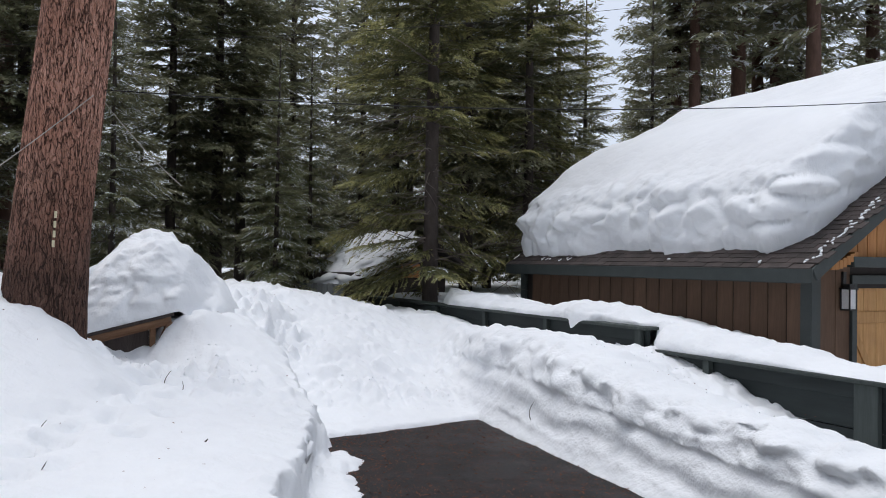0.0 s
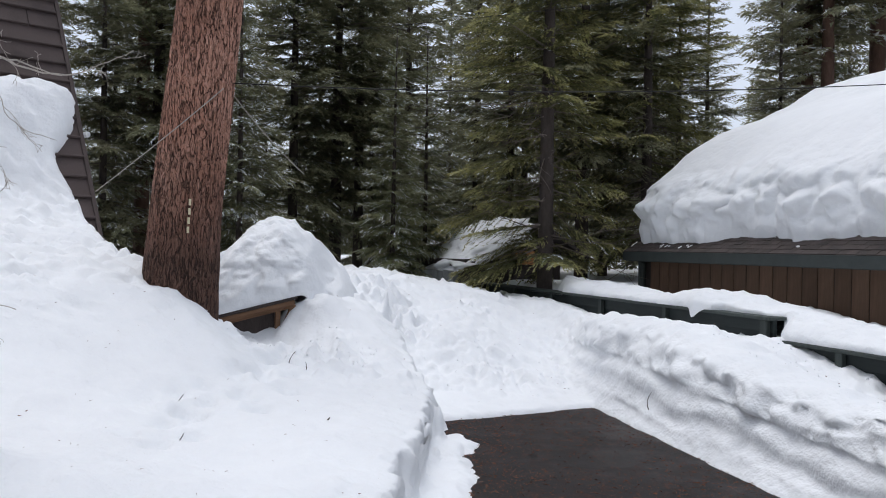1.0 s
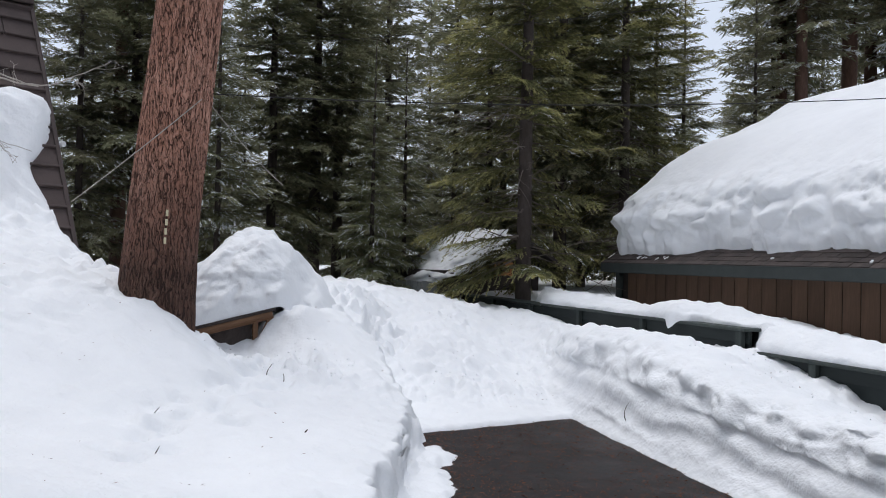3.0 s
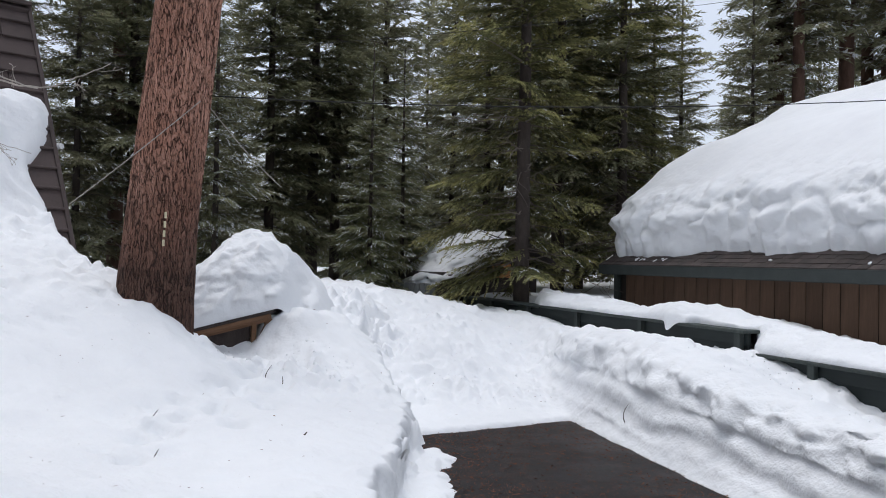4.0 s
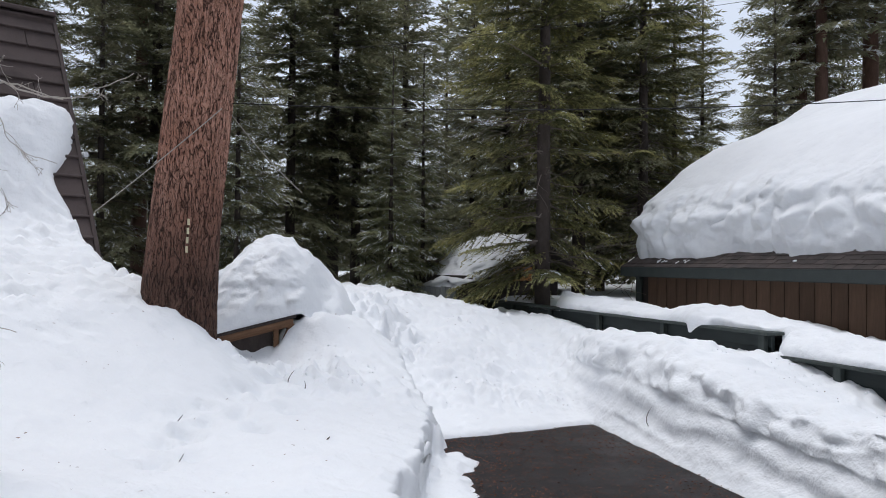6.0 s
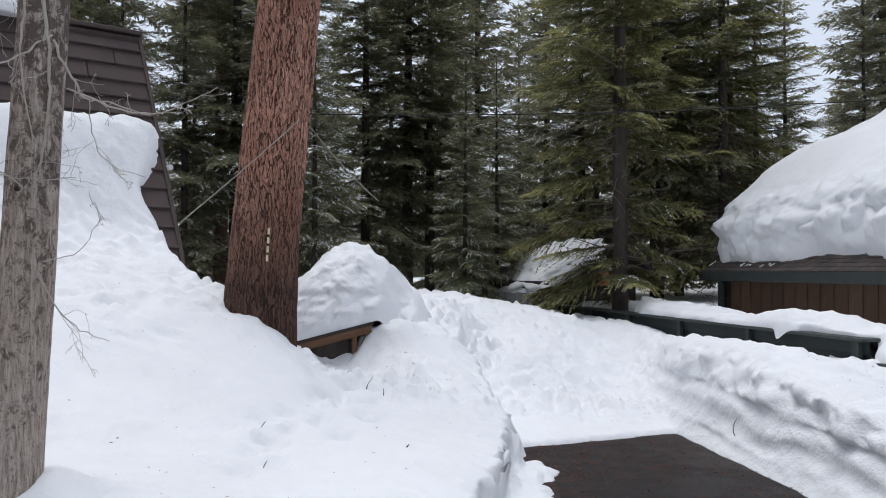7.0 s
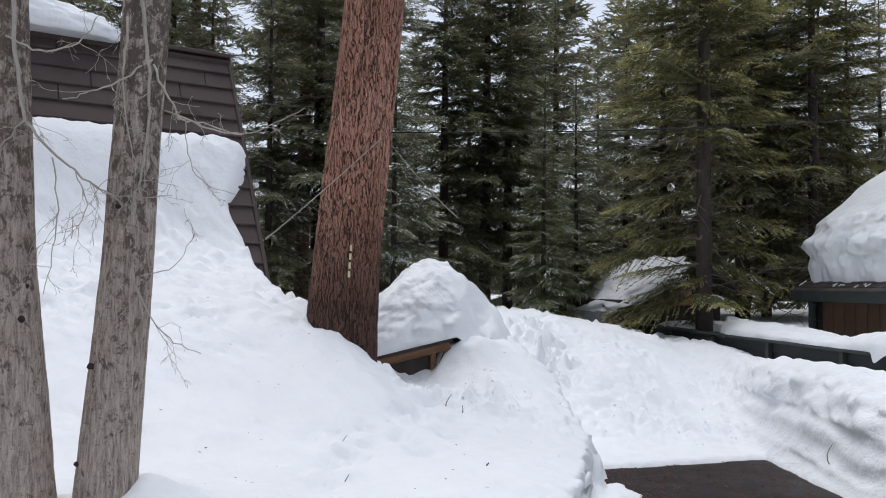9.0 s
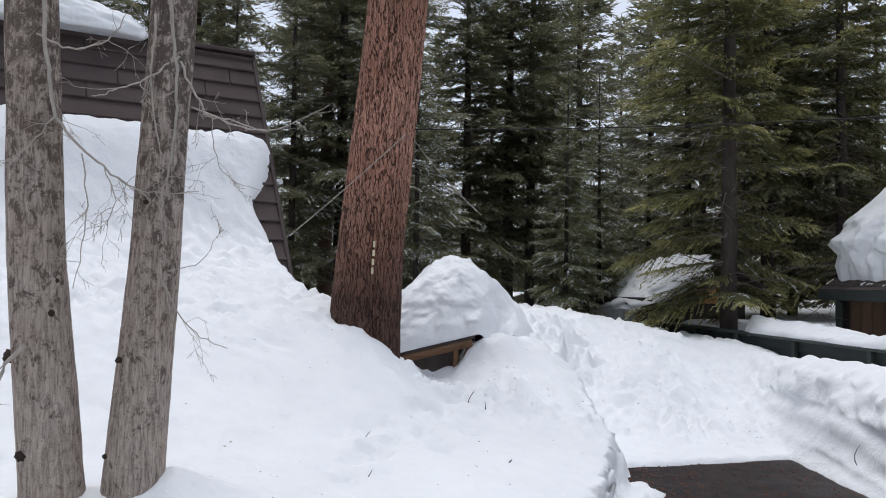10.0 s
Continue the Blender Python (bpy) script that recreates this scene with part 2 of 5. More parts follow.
def snow_height(x, y):
    """The height of the snow over the plan."""
    n1, n2, n3, n4 = wave(x, y, 2.2, 1), wave(x, y, 0.7, 2), wave(x, y, 0.24, 3, 3), wave(x, y, 0.11, 4, 2)
    crumb = np.abs(wave(x, y, 0.17, 12, 2, 0.6)) - 0.22
    crumb = crumb * (0.25 + 1.0 * ss(-0.25, 0.45, wave(x, y, 0.9, 51, 3)))
    # the plateau beside the drive, rising to the pile that slid off the steep roof
    a, yy = in_frame(HOUSE, x, y)
    q = -yy
    wob = (0.16 * n2 * ss(7.0, 3.0, q) + 0.08 * n3) * (0.35 + 0.65 * ss(1.2, 2.4, q))
    pile = sum(np.interp(q + wob + o, PROFILE_Q, PROFILE_Z) for o in (-0.12, 0.0, 0.12)) / 3
    pile = pile + (0.05 + 0.10 * ss(6, 2, q)) * (n2 * 0.6 + n3 * 0.45) + 0.08 * ss(6.8, 4.5, q) * ss(0.9, 2.0, q) * n4
    beyond = np.minimum(pile, np.interp(q, LOW_Q, LOW_Z) + 0.05 * n1)
    start = np.interp(q, (1.2, 1.7, 2.4, 4.2), (-0.12, -0.40, -0.30, -0.50))
    k = ss(0.0, 1.0, (a - start + 0.10 * n2 + 0.06 * n3) / np.interp(q, (2.4, 4.2), (0.30, 0.9)))
    left = pile * (1 - k) + beyond * k + 0.04 * n1 + 0.02 * n2
    left = left + bumps(x, y, ((-2.7, 3.95, 0.95, 0.80, 0.18), (-2.56, 4.02, 0.22, 0.28, 0.16), (-3.1, 3.75, 0.30, 0.26, 0.08), (-1.68, 9.60, 0.34, 0.30, 0.24), (-1.35, 10.1, 0.45, 0.45, 0.10), (-2.12, 9.10, 0.55, 0.50, -0.28), (-2.55, 9.0, 0.4, 0.35, -0.10), (-1.55, 9.9, 0.6, 0.9, 0.08),
                             (-2.0, 7.1, 0.11, 0.10, -0.10), (-1.78, 7.32, 0.10, 0.09, -0.10), (-1.55, 7.45, 0.12, 0.08, -0.10), (-2.25, 6.4, 0.12, 0.12, -0.09), (-2.1, 6.62, 0.10, 0.09, -0.09), (-1.9, 6.95, 0.12, 0.08, -0.09), (-2.45, 6.1, 0.12, 0.14, -0.04)))
    # trodden, lumpy band below the shed
    tread = np.exp(-((x + 1.7) / 0.9) ** 2 - ((y - 8.6) / 0.8) ** 2)
    left = left + bumps(x, y, STEPS) + tread * (0.08 * n3 + 0.28 * crumb) + 0.09 * crumb * ss(6.6, 5.0, q) * ss(0.9, 2.0, q) + 0.03 * crumb * ss(9.0, 6.5, q) * ss(-0.5, 0.2, n1)
    d = rim_line(x, y) - x
    hl = -0.30 + (left + 0.30) * (0.34 * ss(-0.24, -0.15, d) + 0.56 * ss(-0.14, -0.02, d) + 0.10 * ss(-0.04, 0.30, d))
    apron = -0.30 + 0.17 * ss(-0.80, -0.30, d + 0.16 * n2 + 0.06 * n3) * ss(8.9, 7.2, y)
    # the end of the drive: a ramp of trodden snow up to a crest
    e = ((y - 8.42) * 0.884 - (x + 0.34) * 0.468) + 0.05 * n2 + 0.03 * n3
    crest = 0.84 + 0.42 * ss(1.0, -2.2, x) - 0.20 * ss(0.2, 1.5, x) + 0.08 * n1
    he = -0.30 + 0.15 * ss(-0.06, 0.08, e) + (crest + 0.15) * (0.50 * ss(0.0, 2.4, e) + 0.50 * ss(1.2, 4.8, e))
    he = he + ss(0.2, 1.2, e) * (0.06 * n2 + 0.06 * n3 + 0.22 * crumb * (1 - 0.7 * ss(11.0, 12.8, y)) + 0.025 * n4)
    he = he + bumps(x, y, ((-0.62, 10.8, 0.30, 1.4, -0.20), (0.15, 11.2, 0.45, 0.7, 0.10), (0.9, 12.4, 0.8, 0.5, 0.08), (-1.2, 11.2, 0.5, 1.0, 0.12)))
    # the ploughed bank between the drive and the timber wall
    r = bank_r(x, y)
    top = np.interp(y, (4.5, 5.5, 6.5, 7.5, 8.5, 9.5, 10.5, 12.0), (0.50, 0.53, 0.59, 0.68, 0.79, 0.89, 0.86, 0.72)) + 0.03 * n1
    face = np.interp(r, BANK_P, BANK_Z)
    hr = -0.30 + (top + 0.30) * face - (0.26 + 0.40 * ss(9.6, 6.3, y)) * ss(0.80, 1.9, r) + ss(0.1, 0.3, r) * (0.015 * n2 + 0.012 * n3 + 0.010 * n4) + ss(0.55, 0.85, r) * (0.03 * n2 + 0.03 * n3 + 0.015 * n4 + 0.05 * crumb)
    wx, wy = in_frame(WALL, x, y)
    hr = np.where(wy > 8.2, -0.3, hr)
    blend = 0.45 * ss(-0.05, 0.8, e) + 1e-3
    inner = np.maximum(he, hr) + blend * np.clip(1 - np.abs(he - hr) / blend, 0, 1) ** 2 / 4
    h = np.maximum(np.maximum(hl, apron), inner)
    # behind the wall, up to the garage
    back = 0.72 - 0.17 * ss(0.9, -0.9, wy) - 0.38 * ss(-0.6, -3.6, wy) + 0.06 * n1 + 0.07 * n2 + 0.035 * n3 + 0.07 * crumb - 0.55 * ss(4.3, 5.3, wy) - 0.10 * ss(0.35, 0.0, wx) - 0.30 * ss(1.0, 2.2, wx)
    behind = (wx > 0.03) & (wy < 7.0)
    h = np.where(behind, back, h)
    h = h + 0.014 * n3 + 0.008 * n4 + 0.05 * crumb * ss(-0.2, 0.3, wave(x, y, 1.5, 52, 2))
    # the forest floor further on
    far = 0.95 + 0.25 * wave(x, y, 9.0, 7, 3) - 0.32 * ss(-3.5, -1.0, wx) * ss(0.6, 0.0, wx) * ss(10.5, 8.0, wy)
    k = ss(15.0, 18.5, y) * (1 - behind)
    k = np.maximum(k, ss(9.5, 13.0, np.abs(x + 1.0)))
    return h * (1 - k) + far * k


def spread(parts, reach):
    """Grid lines: dense stretches (start, end, step), then ever wider ones out to reach on both sides."""
    out = []
    for a, b, s in parts:
        out += list(np.arange(a, b, s))
    out.append(parts[-1][1])
    lo, hi, s0, s1 = out[0], out[-1], parts[0][2], parts[-1][2]
    left, right = [], []
    while lo > -reach:
        s0 *= 1.22
        lo -= s0
        left.append(lo)
    while hi < reach:
        s1 *= 1.22
        hi += s1
        right.append(hi)
    return np.array(left[::-1] + out + right)


gx = spread([(-7.5, -4.0, 0.055), (-4.0, -1.4, 0.045), (-1.4, 4.2, 0.024), (4.2, 5.4, 0.045), (5.4, 8.0, 0.12)], 420)
gy = spread([(3.2, 13.0, 0.042), (13.0, 16.0, 0.075)], 420)
XX, YY = np.meshgrid(gx, gy)
ZZ = snow_height(XX, YY)
XX, YY = push(XX, YY, ZZ)
NX, NY = len(gx), len(gy)
ii = np.arange(NX * NY).reshape(NY, NX)
quads = np.stack([ii[:-1, :-1], ii[:-1, 1:], ii[1:, 1:], ii[1:, :-1]], -1).reshape(-1, 4)
me = bpy.data.meshes.new("ground")
me.from_pydata(np.stack([XX, YY, ZZ], -1).reshape(-1, 3).tolist(), [], quads.tolist())
me.materials.append(M_SNOW)
me.polygons.foreach_set("use_smooth", [True] * len(me.polygons))
me.update()
ground = tagged(new("ground", me), "deep white snow, ploughed into banks and piles, dotted with needles", "snow", kind="structure")

road = boxes(((-6, -14, DRIVE_Z - 0.5), (6, 11.5, DRIVE_Z)))
drive = tagged(new("road", link_mesh("road", road, M_ASPHALT)), "wet dark asphalt driveway strewn with brown pine needles", "driveway", kind="structure")


# ---- the garage ----
def grain_wood(name, a, b, rough=0.75, along=(1, 1, 0.08), scale=22.0, bump=0.35, rand=0.35):
    """Painted or bare wood with its grain along one axis and a shade of its own on every board."""
    k = Nodes(name)
    v = k.stretch(k.co, along)
    g1, g2 = k.noise(v, scale, 6, 0.65, 0.4), k.noise(k.co, 1.7, 4, 0.6)
    c = k.mix(k.ramp(g1, (0.3, 0.0), (0.7, 1.0)), a, b)
    c = k.mix(k.ramp(g2, (0.35, 0.0), (0.8, 0.5)), c, tuple(0.55 * x for x in a))
    shade = k.math("MULTIPLY_ADD", k.random(), rand)
    shade.node.inputs[2].default_value = 1 - rand / 2
    c = k.mix(1.0, c, shade, "MULTIPLY")
    return k.done(c, rough, k.bump(g1, bump, 0.004), spec=0.3)


M_SIDING = grain_wood("brown_stained_siding", (0.095, 0.056, 0.036), (0.145, 0.087, 0.056))
M_BATTEN = plain("dark_groove", (0.016, 0.011, 0.009), (0.024, 0.016, 0.013), 8)
M_PLANK = grain_wood("golden_bare_pine", (0.42, 0.21, 0.075), (0.62, 0.36, 0.15), 0.6, rand=0.3)
M_GABLE = grain_wood("orange_stained_cedar", (0.36, 0.15, 0.05), (0.52, 0.25, 0.09), 0.6)
M_GREENWOOD = grain_wood("dark_green_painted_boards", (0.020, 0.027, 0.027), (0.031, 0.040, 0.040), 0.65, (1, 0.1, 1), 14, 0.25, 0.12)
M_POSTWOOD = grain_wood("grey_green_posts", (0.040, 0.050, 0.047), (0.066, 0.078, 0.073), 0.7, rand=0.3)
M_BLACK = plain("black_metal", (0.012, 0.012, 0.013), (0.02, 0.02, 0.02), 10, 0.5)
M_ICE = plain("frosted_lamp_glass", (0.55, 0.55, 0.56), (0.7, 0.7, 0.7), 8, 0.25, 0.05)


def shingle_material(name, a, b):
    k = Nodes(name)
    g = k.noise(k.world_co(), 160.0, 3, 0.7)
    big = k.noise(k.world_co(), 2.2, 4, 0.6)
    c = k.mix(k.random(), a, b)
    c = k.mix(k.ramp(g, (0.35, 0.0), (0.75, 0.6)), c, tuple(1.8 * x for x in b))
    c = k.mix(k.ramp(big, (0.45, 0.0), (0.75, 0.55)), c, tuple(0.5 * x for x in a))
    return k.done(c, 0.85, k.bump(g, 0.5, 0.004))


M_SHINGLE = shingle_material("brown_asphalt_shingle", (0.020, 0.016, 0.015), (0.060, 0.046, 0.042))
M_METALROOF = shingle_material("dark_brown_roof_panel", (0.044, 0.031, 0.029), (0.066, 0.048, 0.045))

GZ = 0.60                    # garage floor below the world's zero
PITCH = 0.62
EAVE = 1.665 + GZ             # top of the roof at the eave
RIDGE_X = 4.7
LONG = 7.15

garage = thing("garage", GARAGE, "brown board-sided garage with dark green trim and snowy roof", "garage")
side = part("side_wall", boxes(((0.36, 0.28, -0.3), (0.50, 6.95, EAVE + 0.12))), M_BATTEN, garage)
board_me = link_mesh("board", boxes(((-0.012, -0.146, -0.3), (0.0, 0.146, EAVE - 0.08)), bevel=0.004), M_SIDING)
y = 0.50
while y < 6.80:
    ob = new("board", board_me)
    ob.parent, ob.matrix_basis = side, pose(0.358, y, 0)
    y += 0.306
front = part("front_wall", boxes(((0.50, 0.28, -0.3), (1.17, 0.42, EAVE + 0.12)), ((1.17, 0.28, 2.0), (RIDGE_X * 2 - 0.9, 0.42, EAVE + 0.2)), ((4.0, 0.28, -0.3), (RIDGE_X * 2 - 0.5, 0.42, 2.0))), M_BATTEN, garage)
for x in (0.62, 0.92):
    part("board", boxes(((x - 0.10, 0.266, -0.3), (x + 0.19, 0.279, 2.36)), bevel=0.004), M_SIDING, front)
back_wall = part("back_wall", boxes(((0.50, 6.81, -0.3), (RIDGE_X * 2 - 0.5, 6.95, EAVE + 0.1))), M_BATTEN, garage)
part("far_wall", boxes(((RIDGE_X * 2 - 0.5, 0.28, -0.3), (RIDGE_X * 2 - 0.36, 6.95, EAVE + 0.1))), M_BATTEN, garage)
gable = bmesh.new()
tri = [gable.verts.new((x, yy, z)) for yy in (0.20, 0.27) for x, z in ((0.35, EAVE + 0.1), (RIDGE_X * 2 - 0.35, EAVE + 0.1), (RIDGE_X, EAVE + 0.1 + (RIDGE_X - 0.35) * PITCH - 0.12))]
gable.faces.new(tri[:3]), gable.faces.new(tri[3:][::-1])
for i in range(3):
    gable.faces.new((tri[i], tri[3 + i], tri[3 + (i + 1) % 3], tri[(i + 1) % 3]))
gable_ob = part("gable", gable, M_GABLE, garage, "orange cedar gable boards")
for i in range(12):
    x = 0.95 + i * 0.2
    part("board", boxes(((x, 0.180, EAVE + 0.16), (x + 0.188, 0.199, EAVE + 0.02 + (x - 0.1) * PITCH)), bevel=0.003), M_GABLE, gable_ob)
part("corner_trim", boxes(((0.325, 0.262, -0.3), (0.345, 0.42, EAVE - 0.05)), ((0.325, 0.245, -0.3), (0.50, 0.262, EAVE + 0.05)), bevel=0.003), M_GREEN, garage)
beam = part("beam", boxes(((0.85, 0.02, EAVE + 0.02), (RIDGE_X * 2 - 0.9, 0.19, EAVE + 0.16)), bevel=0.01), M_GREEN, garage)
scroll = bmesh.new()
for i in range(7):
    u = i / 6
    box(scroll, (0.42 + 0.075 * i, 0.03, EAVE - 0.02 + 0.15 * u * u), (0.50 + 0.075 * i, 0.17, EAVE + 0.06 + 0.16 * u), 0.006)
part("scroll_bracket", scroll, M_GABLE, beam, "carved orange cedar bracket end")
part("door_frame", boxes(((1.10, 0.22, -0.3), (1.20, 0.30, 2.06)), ((1.10, 0.222, 2.06), (4.1, 0.302, 2.18)), bevel=0.004), M_GREEN, garage)
door = part("garage_door", boxes(((1.205, 0.36, -0.25), (4.0, 0.42, 2.055))), M_PLANK, garage, "golden bare-wood plank garage door with diagonal brace")
for i in range(10):
    part("plank", boxes(((1.21 + i * 0.279, 0.335, -0.2), (1.21 + i * 0.279 + 0.272, 0.359, 2.05)), bevel=0.004), M_PLANK, door)
part("rail", boxes(((1.22, 0.312, 1.52), (3.99, 0.334, 1.68)), bevel=0.006), M_PLANK, door)
brace = bmesh.new()
box(brace, (0, 0.312, -0.06), (1.9, 0.334, 0.06), 0.006, pose(1.25, 0, 1.44, 0, 56, 0))
part("brace", brace, M_PLANK, door)

roof = bmesh.new()
rv = [(0, -0.14), (RIDGE_X, RIDGE_X * PITCH - 0.14), (RIDGE_X * 2, -0.14), (RIDGE_X * 2, -0.02), (RIDGE_X, RIDGE_X * PITCH - 0.02), (0, -0.02)]
ra = [roof.verts.new((x, 0.01, EAVE + z)) for x, z in rv]
rb = [roof.verts.new((x, LONG, EAVE + z)) for x, z in rv]
for i in range(6):
    roof.faces.new((ra[i], ra[(i + 1) % 6], rb[(i + 1) % 6], rb[i]))
for r_ in (ra, rb[::-1]):
    roof.faces.new((r_[0], r_[5], r_[4], r_[1])), roof.faces.new((r_[1], r_[4], r_[3], r_[2]))
bmesh.ops.recalc_face_normals(roof, faces=roof.faces)
roof_ob = part("roof", roof, M_SHINGLE, garage)
part("fascia", boxes(((-0.035, -0.03, EAVE - 0.185), (0.0, LONG + 0.02, EAVE - 0.012)), bevel=0.004), M_GREEN, garage)
rake = bmesh.new()
SL = math.degrees(math.atan(PITCH))
box(rake, (-0.02, -0.035, -0.17), (RIDGE_X * 1.18, 0.004, -0.005), 0.004, pose(0, 0, EAVE, 0, -SL, 0))
part("rake_board", rake, M_GREEN, garage)
rake = bmesh.new()
box(rake, (-0.02, LONG, -0.20), (RIDGE_X * 1.18, LONG + 0.035, -0.005), 0.004, pose(0, 0, EAVE, 0, -SL, 0))
part("rake_board", rake, M_GREEN, garage)
part("soffit", boxes(((0.0, 0.27, EAVE - 0.20), (0.345, LONG - 0.04, EAVE - 0.17))), M_GREEN, garage)
part("post", boxes(((0.30, 7.02, -0.3), (0.44, 7.14, EAVE - 0.2)), bevel=0.006), M_POSTWOOD, garage)
part("downpipe", tube(bmesh.new(), [(0.40, 6.80, -0.3), (0.32, 6.985, 0.5), (0.32, 6.985, EAVE - 0.25)], [0.03] * 3, 8), M_POSTWOOD, garage)
# shingles: the courses that the snow leaves bare, along the eave and up the near rake
sh = bmesh.new()
box(sh, (0, -0.080, 0.0), (0.19, 0.080, 0.016), 0.003)
sh_me = link_mesh("shingle", sh, M_SHINGLE)
rng = random.Random(4)
slope = pose(0, 0, EAVE, 0, -SL, 0)
for row in range(30):
    u = -0.03 + row * 0.125
    yy = 0.08 - 0.05 * (row % 3)
    while yy < LONG:
        if row < 7 or (yy < 0.80 and row < 24):
            ob = new("shingle", sh_me)
            ob.parent = roof_ob
            ob.matrix_basis = slope @ pose(u + rng.uniform(-0.004, 0.004), yy, 0.0 + rng.uniform(0, 0.009), 0, 4.0, rng.uniform(-0.6, 0.6))
        yy += 0.163

lantern = thing("wall_lantern", GARAGE @ pose(0.96, 0.262, 1.86), "black metal wall lantern with frosted glass panes beside the door", "lantern")
part("frame", boxes(((-0.075, -0.16, -0.15), (0.075, -0.01, -0.13)), ((-0.085, -0.17, 0.13), (0.085, 0.0, 0.15)), ((-0.05, -0.14, 0.15), (0.05, -0.03, 0.20)), *[((a * 0.068 - 0.009, b - 0.009, -0.13), (a * 0.068 + 0.009, b + 0.009, 0.13)) for a in (-1, 1) for b in (-0.15, -0.02)], bevel=0.002), M_BLACK, lantern)
part("glass", boxes(((-0.062, -0.145, -0.128), (0.062, -0.025, 0.128))), M_ICE, lantern, "frosted white glass")
part("bracket", boxes(((-0.03, -0.03, 0.18), (0.03, 0.004, 0.36))), M_BLACK, lantern)


def roof_snow(nx, ny):
    """Rows of points over the garage roof: a thick slab with a broken, bulging front and a soft top."""
    u, v = np.meshgrid(np.sin(np.linspace(0, 1, nx) * math.pi / 2) ** 2, np.sin(np.linspace(0, 1, ny) * math.pi / 2) ** 2)
    wob = 0.17 * wave(v * 7.0, v * 0, 0.55, 21, 4)
    wob2 = 0.10 * wave(u * 9.0, u * 0, 0.6, 22, 4)
    x0, x1 = 0.34 + wob - 0.09 * ss(0.7, 1.0, v), RIDGE_X * 2 - 0.25 - wob
    y0, y1 = 0.46 + wob2, LONG + 0.17 + wob2
    x, y = x0 + (x1 - x0) * u, y0 + (y1 - y0) * v
    base = EAVE + np.where(x < RIDGE_X, x, 2 * RIDGE_X - x) * PITCH
    soft = EAVE + (RIDGE_X - np.sqrt((x - RIDGE_X) ** 2 + 2.2)) * PITCH
    dx, dy = np.minimum(x - x0, x1 - x), np.minimum((y - y0) * 1.2, (y1 - y) * 0.9)
    bend = 0.55
    edge = np.where((dx < bend) & (dy < bend), bend - np.hypot(bend - dx, bend - dy), np.minimum(dx, dy))
    thick = np.clip(edge / 0.34, 0, 1)
    thick = np.sqrt(np.clip(1 - (1 - thick) ** 2.1, 0, 1)) * (0.78 + 0.46 * np.exp(-((np.minimum(x, 2 * RIDGE_X - x) - 1.75) / 1.4) ** 2) + 0.05 * wave(x, y, 1.6, 23))
    lump = (0.18 * np.abs(wave(x, y, 0.50, 24, 4, 0.5)) - 0.04) * ss(0.80, 0.2, edge) * (0.15 + 0.85 * ss(0.3, 1.4, y1 - y)) + 0.02 * wave(x, y, 1.4, 25)
    z = np.maximum(soft, base - 0.03) + thick + lump * np.clip(thick * 2, 0, 1)
    z += 0.04 * ss(0.3, 1.6, edge)
    out = np.clip(1 - edge / 0.55, 0, 1) * np.clip(thick * 1.6, 0, 1) * (0.08 + 0.48 * np.abs(wave(y + 3 + 0.7 * x, z * 1.3, 0.50, 26, 4, 0.45))) * (0.40 + 0.60 * ss(0.0, 0.7, y1 - y))
    x = x - out * ss(0.75, 0.3, x - x0) * (y > 0)
    y = y - out * 0.75 * ss(0.6, 0.2, y - y0) + 0.6 * out * ((y1 - y) < 0.4)
    z = np.where(edge <= 1e-6, base - 0.05, z)
    return x, y, z


RNX, RNY = 260, 240
xs, ys, zs = roof_snow(RNX, RNY)
idx = np.arange(RNX * RNY).reshape(RNY, RNX)
rq = np.stack([idx[:-1, :-1], idx[:-1, 1:], idx[1:, 1:], idx[1:, :-1]], -1).reshape(-1, 4)
roof_snow_ob = new("roof_snow", mesh_from("roof_snow", np.stack([xs, ys, zs], -1).reshape(-1, 3).tolist(), rq.tolist(), M_ROOFSNOW, True))
roof_snow_ob.matrix_world = GARAGE
tagged(roof_snow_ob, "thick rounded slab of white snow lying on the garage roof", "snow")
# crumbs of snow left along the near rake and eave
rng = random.Random(8)
crumbs = bmesh.new()
for i in range(46):
    if i < 34:
        uu, yy = 0.12 + i * 0.05 + rng.uniform(-0.02, 0.02), 0.10 + rng.uniform(-0.05, 0.07)
    else:
        uu, yy = 0.10 + rng.uniform(0, 0.12), rng.choice((0.9, 2.7, 5.3, 5.4, 5.6, 5.8, 6.0)) + rng.uniform(-0.12, 0.12)
    c = slope @ Vector((uu, yy, 0.022))
    bmesh.ops.create_icosphere(crumbs, subdivisions=1, radius=1.0, matrix=slope @ Matrix.LocRotScale((uu, yy, 0.020), Euler((0, 0, rng.uniform(0, 3))), (rng.uniform(0.015, 0.034), rng.uniform(0.02, 0.055), 0.010)))
crumb_ob = new("snow_crumbs", link_mesh("snow_crumbs", crumbs, M_SNOW, True))
crumb_ob.matrix_world = GARAGE
tagged(crumb_ob, "small crumbs of old snow left on the shingles", "snow", kind="stuff")

